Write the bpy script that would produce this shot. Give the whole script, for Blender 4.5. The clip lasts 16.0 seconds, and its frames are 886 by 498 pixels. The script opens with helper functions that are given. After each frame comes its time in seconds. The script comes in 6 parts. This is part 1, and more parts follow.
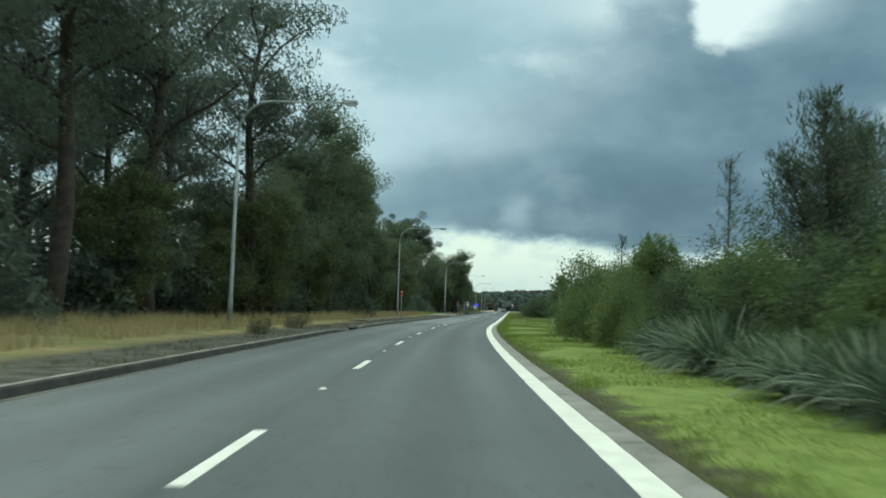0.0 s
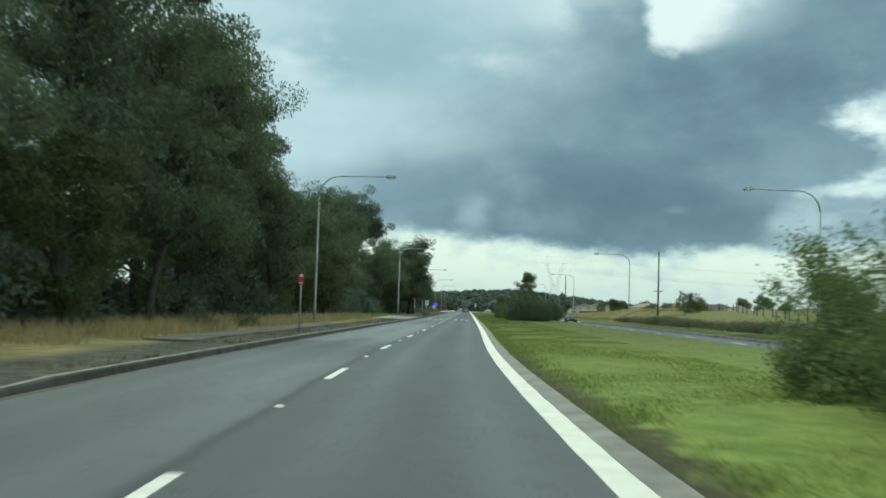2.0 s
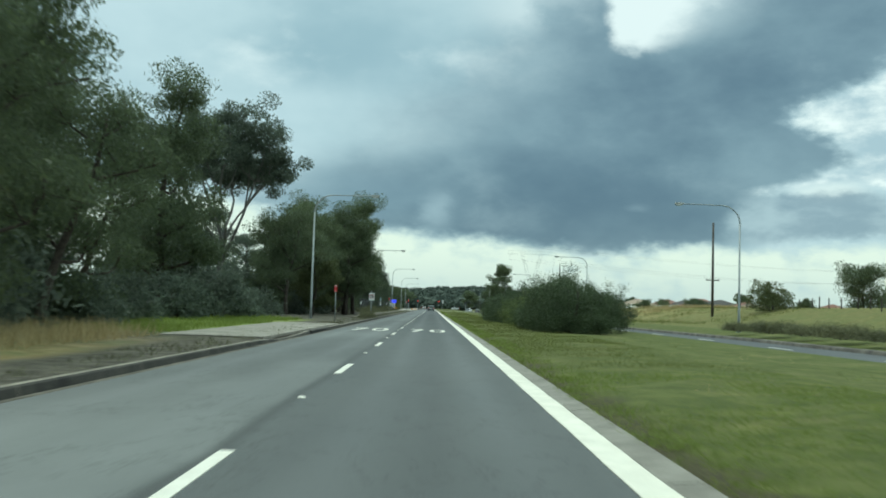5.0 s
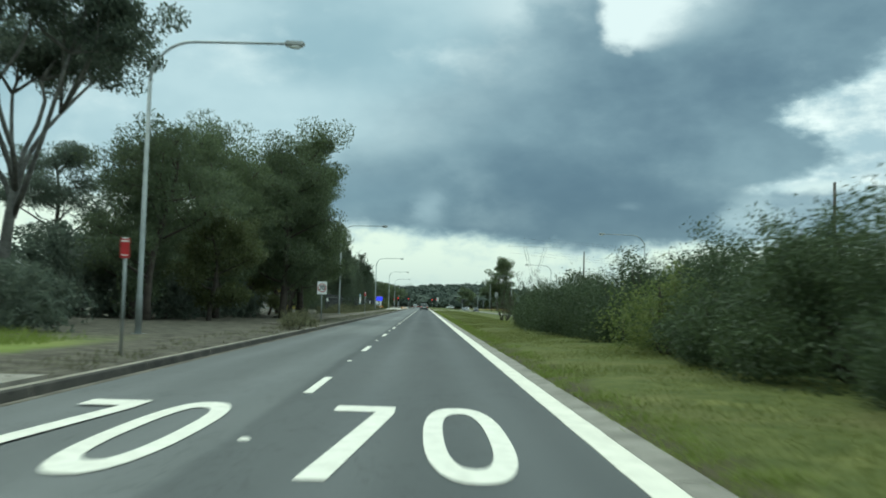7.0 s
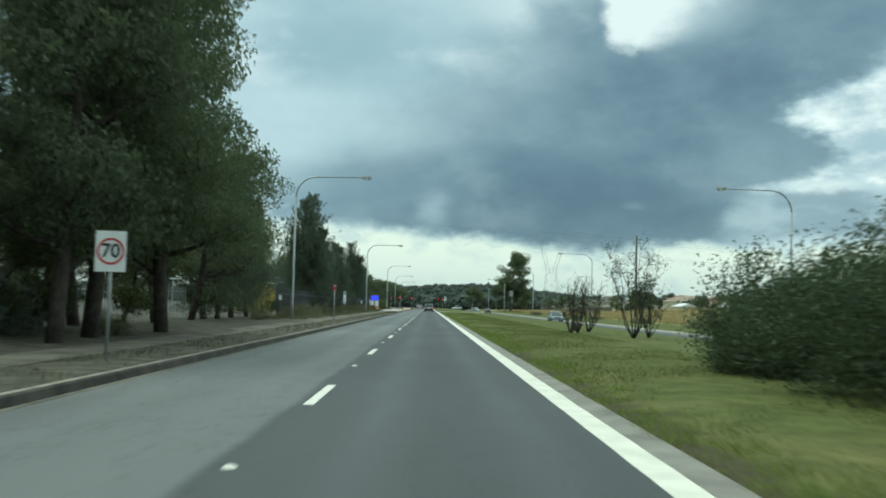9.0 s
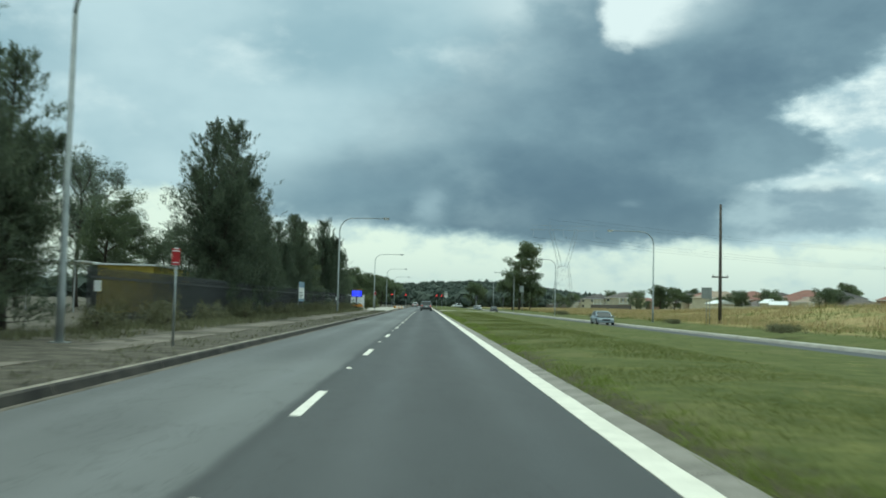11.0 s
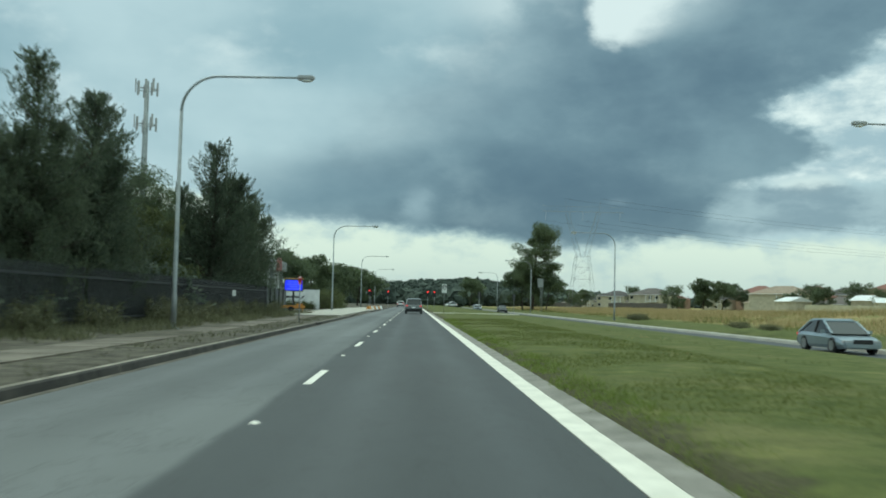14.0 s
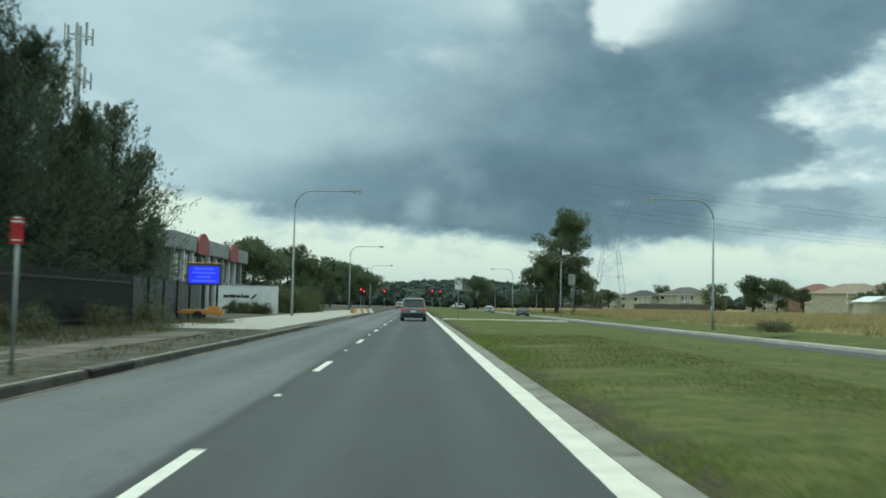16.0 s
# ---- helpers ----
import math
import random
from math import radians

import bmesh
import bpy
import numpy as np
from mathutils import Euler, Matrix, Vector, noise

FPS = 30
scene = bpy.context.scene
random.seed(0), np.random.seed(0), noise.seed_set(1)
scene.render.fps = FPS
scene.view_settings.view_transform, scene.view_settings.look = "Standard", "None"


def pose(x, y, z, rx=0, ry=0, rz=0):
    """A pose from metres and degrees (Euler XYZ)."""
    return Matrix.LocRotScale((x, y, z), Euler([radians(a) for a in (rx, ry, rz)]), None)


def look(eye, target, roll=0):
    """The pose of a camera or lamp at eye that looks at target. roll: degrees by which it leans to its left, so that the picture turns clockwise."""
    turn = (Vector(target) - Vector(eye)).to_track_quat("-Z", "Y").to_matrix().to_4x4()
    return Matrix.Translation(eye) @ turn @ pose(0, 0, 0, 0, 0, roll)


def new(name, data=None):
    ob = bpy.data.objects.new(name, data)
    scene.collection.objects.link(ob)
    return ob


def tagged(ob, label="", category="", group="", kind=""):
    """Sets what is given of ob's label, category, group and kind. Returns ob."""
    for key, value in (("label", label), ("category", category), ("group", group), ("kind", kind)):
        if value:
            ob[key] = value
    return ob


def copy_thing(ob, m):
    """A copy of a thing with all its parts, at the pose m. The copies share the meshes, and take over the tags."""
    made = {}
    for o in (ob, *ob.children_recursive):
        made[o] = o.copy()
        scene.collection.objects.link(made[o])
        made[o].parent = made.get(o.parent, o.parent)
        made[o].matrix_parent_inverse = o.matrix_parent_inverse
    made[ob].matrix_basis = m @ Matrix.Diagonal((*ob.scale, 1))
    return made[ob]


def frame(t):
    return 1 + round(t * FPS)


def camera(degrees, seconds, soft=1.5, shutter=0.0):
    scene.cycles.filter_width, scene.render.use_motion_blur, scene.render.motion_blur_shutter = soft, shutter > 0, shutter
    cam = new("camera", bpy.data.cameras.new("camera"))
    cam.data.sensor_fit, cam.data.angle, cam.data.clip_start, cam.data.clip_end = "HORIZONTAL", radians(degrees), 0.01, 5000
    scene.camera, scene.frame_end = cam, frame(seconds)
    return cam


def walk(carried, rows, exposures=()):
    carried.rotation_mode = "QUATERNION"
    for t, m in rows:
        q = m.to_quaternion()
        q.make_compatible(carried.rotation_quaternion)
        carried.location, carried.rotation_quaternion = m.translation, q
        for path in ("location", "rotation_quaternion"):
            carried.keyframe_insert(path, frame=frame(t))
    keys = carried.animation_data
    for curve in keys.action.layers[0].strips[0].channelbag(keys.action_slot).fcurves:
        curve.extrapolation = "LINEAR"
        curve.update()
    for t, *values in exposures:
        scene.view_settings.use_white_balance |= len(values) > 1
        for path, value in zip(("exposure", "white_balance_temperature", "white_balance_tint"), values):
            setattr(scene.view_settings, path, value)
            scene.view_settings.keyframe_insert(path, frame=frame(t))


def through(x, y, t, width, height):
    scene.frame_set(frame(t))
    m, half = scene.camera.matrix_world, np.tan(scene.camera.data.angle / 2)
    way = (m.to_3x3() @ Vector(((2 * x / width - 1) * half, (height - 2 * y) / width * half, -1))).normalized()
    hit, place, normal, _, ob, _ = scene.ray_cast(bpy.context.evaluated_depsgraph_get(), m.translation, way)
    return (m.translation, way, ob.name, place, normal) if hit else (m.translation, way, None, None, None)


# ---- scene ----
# ---------- road line: distance s along it, lat metres to its right ----------
KNOT_S = [-20, 20, 45, 70, 95, 130, 400]
KNOT_HEAD = [4.906, 3.352, 1.834, -0.507, -0.06, 0, 0]
S_GRID = np.arange(-1200.0, 5000.0, 1.0)
HEAD = np.radians(np.convolve(np.pad(np.interp(S_GRID, KNOT_S, KNOT_HEAD), 12, "edge"), np.ones(25) / 25, "valid"))
ROAD_X = np.concatenate([[0], np.cumsum(-np.sin((HEAD[1:] + HEAD[:-1]) / 2))])
ROAD_Y = np.concatenate([[0], np.cumsum(np.cos((HEAD[1:] + HEAD[:-1]) / 2))])
ROAD_X -= np.interp(200, S_GRID, ROAD_X)
ROAD_Y -= np.interp(200, S_GRID, ROAD_Y) - 200


def head(s):
    return float(np.interp(s, S_GRID, HEAD))


def rise(s, lat):
    """The paddock climbs away from the opposite road, more so in its first part."""
    w = np.clip((np.asarray(s) - 280) / 120, 0, 1)
    early = np.interp(lat, [30, 36, 46, 80, 124, 300], [0, 0.15, 2.3, 3.4, 4.6, 6.0])
    later = np.interp(lat, [30, 60, 100, 300], [0, 0.5, 1.1, 2.0])
    verge = np.interp(lat, [13.5, 15.8, 26, 34], [0, 0.22, 0.25, 0]) * (1 - np.clip((np.asarray(s) - 150) / 80, 0, 1))
    return early * (1 - w) + later * w + verge


def rp(s, lat, z=0.0):
    """The point at s along the road and lat to the right of its lane line, z above the level of the road or the climbing paddock."""
    h = head(s) * math.exp(-abs(lat) / 90)
    return Vector((np.interp(s, S_GRID, ROAD_X) + lat * math.cos(h), np.interp(s, S_GRID, ROAD_Y) + lat * math.sin(h), z + float(rise(s, lat))))


def place(s, lat, z=0.0, turn=0.0, scale=1.0, tall=None):
    """A pose on the road frame: y along the road, x to its right."""
    m = Matrix.Translation(rp(s, lat, z)) @ Matrix.Rotation(head(s) + radians(turn), 4, "Z")
    return m @ Matrix.Diagonal((scale, scale, tall or scale, 1))


# ---------- camera ----------
cam = camera(51.4, 16.0, soft=1.8, shutter=0.3)
EYE = 1.291
DRIVE = [  # seconds, s, lat, yaw, pitch
    (0.0, -4.27, 1.787, 4.25, 3.61),
    (0.5, 5.56, 1.802, 3.57, 3.70),
    (1.0, 14.62, 1.845, 3.04, 3.69),
    (1.5, 24.29, 1.837, 2.31, 3.68),
    (2.0, 34.04, 1.860, 1.57, 3.69),
    (2.5, 44.74, 1.862, 0.72, 3.60),
    (3.0, 54.50, 1.903, 0.02, 3.73),
    (3.5, 63.68, 1.926, -0.39, 3.74),
    (6.0, 112.65, 1.646, -0.99, 3.55),
    (6.5, 122.41, 1.617, -1.21, 3.58),
    (7.0, 132.97, 1.603, -1.18, 3.53),
    (7.5, 142.18, 1.596, -1.13, 3.55),
    (8.0, 150.65, 1.571, -1.11, 3.60),
    (8.5, 161.02, 1.559, -0.81, 3.57),
    (9.0, 170.40, 1.476, -0.91, 3.55),
    (11.5, 217.81, 1.383, -1.16, 3.37),
    (12.0, 227.94, 1.345, -1.23, 3.35),
    (12.5, 236.95, 1.362, -1.30, 3.38),
    (13.0, 245.52, 1.419, -1.49, 3.39),
    (13.5, 254.44, 1.471, -1.81, 3.36),
    (14.0, 263.95, 1.589, -1.83, 3.34),
    (14.5, 272.39, 1.689, -1.77, 3.35),
    (15.0, 280.40, 1.765, -1.66, 3.30),
    (15.5, 288.75, 1.785, -1.73, 3.41),
    (16.0, 296.98, 1.829, -1.65, 3.42),
]
walk(cam, [(t, pose(*rp(s, lat, EYE), 90 + p, -1.6 + 0.43 * (t - 8) / 8, y)) for t, s, lat, y, p in DRIVE],
     exposures=[(0.0, 0.12, 5960, -6), (9.0, 0.12, 5960, -6), (12.5, 0.0, 5960, -6), (16.0, -0.05, 5960, -6)])

# ---------- node helper ----------
def lin(r, g, b):
    """Linear colour from 0-255 display values."""
    f = lambda c: c / 12.92 if c <= 0.04045 else ((c + 0.055) / 1.055) ** 2.4
    return (f(r / 255), f(g / 255), f(b / 255), 1)


class Graph:
    """Short forms for building node trees."""

    def __init__(self, tree):
        self.t = tree
        self.t.nodes.clear()

    def n(self, kind, operation="", data_type=""):
        node = self.t.nodes.new(kind)
        if operation:
            node.operation = operation
        if data_type:
            node.data_type = data_type
        return node

    def put(self, socket, value):
        if isinstance(value, bpy.types.NodeSocket):
            self.t.links.new(value, socket)
        else:
            socket.default_value = value

    def math(self, op, a, b=0.0, c=0.0, clamp=False):
        node = self.n("ShaderNodeMath", operation=op)
        node.use_clamp = clamp
        for s, v in zip(node.inputs, (a, b, c)):
            self.put(s, v)
        return node.outputs[0]

    def add(self, a, b):
        return self.math("ADD", a, b)

    def sub(self, a, b):
        return self.math("SUBTRACT", a, b)

    def mul(self, a, b):
        return self.math("MULTIPLY", a, b)

    def step(self, x, lo, hi):
        node = self.n("ShaderNodeMapRange")
        node.interpolation_type = "SMOOTHSTEP"
        self.put(node.inputs[0], x)
        self.put(node.inputs[1], lo)
        self.put(node.inputs[2], hi)
        return node.outputs[0]

    def noise(self, vec, scale, detail=4.0, rough=0.55, dist=0.0):
        node = self.n("ShaderNodeTexNoise")
        if vec is not None:
            self.put(node.inputs["Vector"], vec)
        node.inputs["Scale"].default_value = scale
        node.inputs["Detail"].default_value = detail
        node.inputs["Roughness"].default_value = rough
        node.inputs["Distortion"].default_value = dist
        return node.outputs[0]

    def mix(self, f, a, b):
        node = self.n("ShaderNodeMix", data_type="RGBA")
        self.put(node.inputs[0], f)
        self.put(node.inputs[6], a)
        self.put(node.inputs[7], b)
        return node.outputs[2]

    def scaled(self, vec, x, y, z):
        node = self.n("ShaderNodeVectorMath", operation="MULTIPLY")
        self.put(node.inputs[0], vec)
        node.inputs[1].default_value = (x, y, z)
        return node.outputs[0]

    def xyz(self, vec):
        node = self.n("ShaderNodeSeparateXYZ")
        self.put(node.inputs[0], vec)
        return node.outputs

    def coord(self, which="Object"):
        return self.n("ShaderNodeTexCoord").outputs[which]


# ---------- sky ----------
SUN_EL, SUN_AZ = 58.0, -35.0
world = bpy.data.worlds.new("world")
scene.world = world
world.use_nodes = True
g = Graph(world.node_tree)
way = g.coord("Generated")
wx, wy, wz = g.xyz(way)
az = g.mul(g.math("ARCTAN2", wx, wy), 57.2958)
el = g.mul(g.math("ARCSINE", wz), 57.2958)
flat = g.scaled(way, 1, 1, 1.8)
big = g.sub(g.noise(flat, 4.0, 5, 0.5), 0.5)
mid = g.sub(g.noise(flat, 9.0, 6, 0.55), 0.5)
fine = g.sub(g.noise(flat, 26.0, 6, 0.6), 0.5)
edge = g.add(g.mul(mid, 5.0), g.mul(fine, 3.5))
azw = g.add(az, edge)
torn = g.add(g.mul(mid, 2.2), g.mul(fine, 1.6))
elw = g.add(el, torn)
light = g.mix(g.step(big, -0.22, 0.22), lin(158, 181, 190), lin(200, 215, 219))
light = g.mix(g.step(mid, 0.0, 0.3), light, lin(218, 227, 228))
deep = g.mix(g.step(g.add(big, g.mul(mid, 0.6)), -0.25, 0.25), lin(84, 106, 123), lin(128, 150, 161))
deep = g.mix(g.mul(g.step(mid, 0.05, 0.35), 0.6), deep, lin(140, 160, 170))


def ramp(x, rows):
    """A smooth chain of values over x."""
    out = rows[0][1]
    for (x0, _), (x1, v1) in zip(rows, rows[1:]):
        f = g.step(x, x0, x1)
        out = g.add(g.mul(out, g.sub(1.0, f)), g.mul(f, v1))
    return out


def puff(a, e, ra, re, lo, hi, wild=1.0):
    """A rounded head or hollow of cloud: 1 inside lo, 0 outside hi, its rim torn."""
    dx = g.math("DIVIDE", g.sub(g.add(az, g.mul(edge, wild)), a), ra)
    dy = g.math("DIVIDE", g.sub(g.add(el, g.mul(torn, wild)), e), re)
    return g.step(g.math("SQRT", g.add(g.mul(dx, dx), g.mul(dy, dy))), hi, lo)


# the dark mass: its level base, its torn right side that leans out upwards, its soft left side
floor_el = ramp(az, [(-16, 6.3), (-6, 5.0), (2, 4.3), (9, 3.7), (15, 3.8), (24, 4.0)])
base = g.step(g.sub(elw, floor_el), -0.3, 0.8)
right_az = ramp(el, [(4.0, 18.5), (6.6, 20.0), (7.4, 20.6), (8.2, 23.0), (9.0, 24.2), (10.2, 23.2), (11.4, 21.8), (15.0, 27.0), (19.0, 36.0)])
low_soft = g.step(el, 8.2, 5.5)
right_side = g.step(g.sub(azw, right_az), g.add(1.0, g.mul(low_soft, 2.5)), g.sub(-1.3, g.mul(low_soft, 2.0)))
left_az = ramp(el, [(5.0, -18.0), (7.5, -10.0), (11.0, -3.5), (16.0, 3.5), (22.0, 9.0)])
left_side = g.step(g.sub(azw, left_az), -4.5, 9.0)
dark = g.mul(g.mul(base, right_side), g.add(g.mul(left_side, 0.9), 0.0))
dark = g.mul(dark, g.step(el, 36.0, 20.0))
cloud = g.mix(dark, light, deep)
heart = g.mul(g.mul(puff(11.5, 7.0, 11.0, 5.0, 0.1, 1.1), dark), 0.6)
cloud = g.mix(heart, cloud, lin(84, 106, 123))
# soft paler swells on the upper left and inside the mass
cloud = g.mix(g.mul(puff(5.0, 14.0, 6.0, 3.0, 0.0, 1.1), 0.2), cloud, lin(150, 169, 178))
cloud = g.mix(g.mul(puff(-7.0, 6.8, 9.0, 2.0, 0.1, 1.1), 0.45), cloud, lin(118, 142, 156))
cloud = g.mix(g.mul(puff(0.2, 6.0, 1.5, 1.5, 0.0, 1.2, 0.5), 0.6), cloud, lin(172, 190, 198))
cloud = g.mix(g.mul(puff(12.6, 6.4, 0.9, 0.35, 0.0, 1.2, 0.4), 0.3), cloud, lin(150, 168, 178))
# bright heads above: a sharp flat-based one, a smaller one beside it
cloud = g.mix(g.mul(puff(16.0, 19.0, 4.6, 3.0, 0.1, 1.1), 0.8), cloud, lin(196, 208, 212))
head_base = g.step(g.sub(g.add(el, g.mul(torn, 0.9)), g.mul(g.math("ABSOLUTE", g.sub(az, 12.4)), 0.16)), 15.3, 16.5)
head_left = g.step(g.add(az, g.mul(edge, 0.45)), 10.4, 11.4)
head_right = g.step(g.sub(g.add(az, g.mul(edge, 0.9)), g.mul(g.sub(el, 16.0), 0.75)), 16.6, 12.8)
cloud = g.mix(g.mul(g.mul(g.mul(head_base, head_left), head_right), g.mul(g.step(el, 24.0, 21.0), 0.97)), cloud, lin(238, 242, 240))
small = g.mul(g.step(g.add(az, g.mul(edge, 0.9)), 7.2, 5.0), g.step(az, 0.0, 5.4))
cloud = g.mix(g.mul(g.mul(small, g.step(g.add(el, torn), 16.2, 18.2)), 0.7), cloud, lin(220, 228, 229))
# the torn bright country on the right, with grey rolls below it
open_right = g.mul(g.step(g.sub(azw, right_az), -0.5, 1.3), g.step(elw, 7.2, 8.0))
billow = g.sub(g.noise(g.scaled(way, 1, 1, 2.4), 9.0, 6, 0.55), 0.5)
cloud = g.mix(g.mul(open_right, g.step(el, 21.0, 15.5)), cloud, g.mix(g.step(g.add(billow, g.mul(fine, 0.5)), -0.16, 0.18), lin(176, 194, 202), lin(250, 252, 247)))
cloud = g.mix(g.mul(puff(23.2, 7.2, 2.4, 0.75, 0.2, 1.2, 0.6), 0.9), cloud, lin(226, 233, 230))
cloud = g.mix(g.mul(g.mul(g.step(azw, 17.5, 20.0), g.mul(g.step(elw, 7.4, 6.6), g.step(elw, 4.2, 5.0))), 0.85), cloud, g.mix(g.step(billow, -0.1, 0.12), lin(134, 153, 165), lin(176, 192, 198)))
# clear pale band under the cloud
low = g.step(g.sub(elw, floor_el), 0.5, -0.6)
pale = g.mix(g.step(el, 0.0, 4.0), lin(206, 216, 210), lin(236, 241, 224))
pale = g.mix(g.mul(g.step(g.add(mid, g.mul(fine, 0.5)), -0.05, 0.22), 0.75), pale, lin(190, 205, 206))
cloud = g.mix(g.mul(low, 0.95), cloud, pale)
# overhead, out of view, the cloud is whitened to warm light on the ground
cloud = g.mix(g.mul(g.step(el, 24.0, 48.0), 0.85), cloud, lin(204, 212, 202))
# unseen zenith raised to light the ground: an overcast sky grows brighter towards it
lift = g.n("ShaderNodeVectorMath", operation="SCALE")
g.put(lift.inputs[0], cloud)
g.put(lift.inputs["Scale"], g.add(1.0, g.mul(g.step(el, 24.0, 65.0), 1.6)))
air = g.n("ShaderNodeTexSky")
air.sky_type, air.sun_disc, air.sun_elevation, air.sun_rotation = "NISHITA", False, radians(SUN_EL), radians(SUN_AZ)
bg_cloud = g.n("ShaderNodeBackground")
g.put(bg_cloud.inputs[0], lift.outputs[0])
bg_cloud.inputs[1].default_value = 1.0
bg_air = g.n("ShaderNodeBackground")
g.put(bg_air.inputs[0], air.outputs[0])
bg_air.inputs[1].default_value = 0.1
both = g.n("ShaderNodeMixShader")
both.inputs[0].default_value = 0.06
g.put(both.inputs[1], bg_cloud.outputs[0])
g.put(both.inputs[2], bg_air.outputs[0])
g.put(g.n("ShaderNodeOutputWorld").inputs[0], both.outputs[0])

sun = new("sun", bpy.data.lights.new("sun", "SUN"))
sun.data.energy, sun.data.angle, sun.data.color = 1.0, radians(20), (1, 0.96, 0.88)
sun_way = Vector((math.sin(radians(SUN_AZ)) * math.cos(radians(SUN_EL)), math.cos(radians(SUN_AZ)) * math.cos(radians(SUN_EL)), math.sin(radians(SUN_EL))))
sun.matrix_world = look(sun_way * 100, (0, 0, 0))


# ---------- materials ----------
def material(name):
    m = bpy.data.materials.new(name)
    m.use_nodes = True
    k = Graph(m.node_tree)
    b = k.n("ShaderNodeBsdfPrincipled")
    k.put(k.n("ShaderNodeOutputMaterial").inputs[0], b.outputs[0])
    return m, k, b


def surface(name, dark_c, light_c, scale=3.0, rough=0.8, metal=0.0, bump=0.2, grain=40.0, coord="Object", vary=0.0):
    """A worn surface: broad stains, fine grain and relief."""
    m, k, b = material(name)
    v = k.coord(coord)
    f = k.add(k.mul(k.noise(v, scale, 5, 0.6), 0.7), k.mul(k.noise(v, grain, 3, 0.6), 0.3))
    f = k.step(f, 0.3, 0.7)
    if vary:
        f = k.add(f, k.mul(k.sub(k.n("ShaderNodeObjectInfo").outputs["Random"], 0.5), vary))
    k.put(b.inputs["Base Color"], k.mix(f, (*dark_c, 1), (*light_c, 1)))
    b.inputs["Roughness"].default_value, b.inputs["Metallic"].default_value = rough, metal
    if bump:
        bp = k.n("ShaderNodeBump")
        bp.inputs["Strength"].default_value, bp.inputs["Distance"].default_value = bump, 0.01
        k.put(bp.inputs["Height"], k.noise(v, grain, 4, 0.65))
        k.put(b.inputs["Normal"], bp.outputs[0])
    return m


def foliage(name, a, c, rough=0.55, through=0.48):
    """Leaves: each one a little different, and some light passes through."""
    m, k, b = material(name)
    isl = k.n("ShaderNodeNewGeometry").outputs["Random Per Island"]
    ob = k.n("ShaderNodeObjectInfo").outputs["Random"]
    f = k.add(k.mul(isl, 0.65), k.mul(ob, 0.35))
    col = k.mix(k.math("POWER", f, 1.6), (*a, 1), (*c, 1))
    k.put(b.inputs["Base Color"], col)
    b.inputs["Roughness"].default_value = rough
    b.inputs["Specular IOR Level"].default_value = 0.3
    tr = k.n("ShaderNodeBsdfTranslucent")
    k.put(tr.inputs[0], col)
    ms = k.n("ShaderNodeMixShader")
    ms.inputs[0].default_value = through
    k.put(ms.inputs[1], b.outputs[0])
    k.put(ms.inputs[2], tr.outputs[0])
    k.put([n for n in k.t.nodes if n.type == "OUTPUT_MATERIAL"][0].inputs[0], ms.outputs[0])
    return m


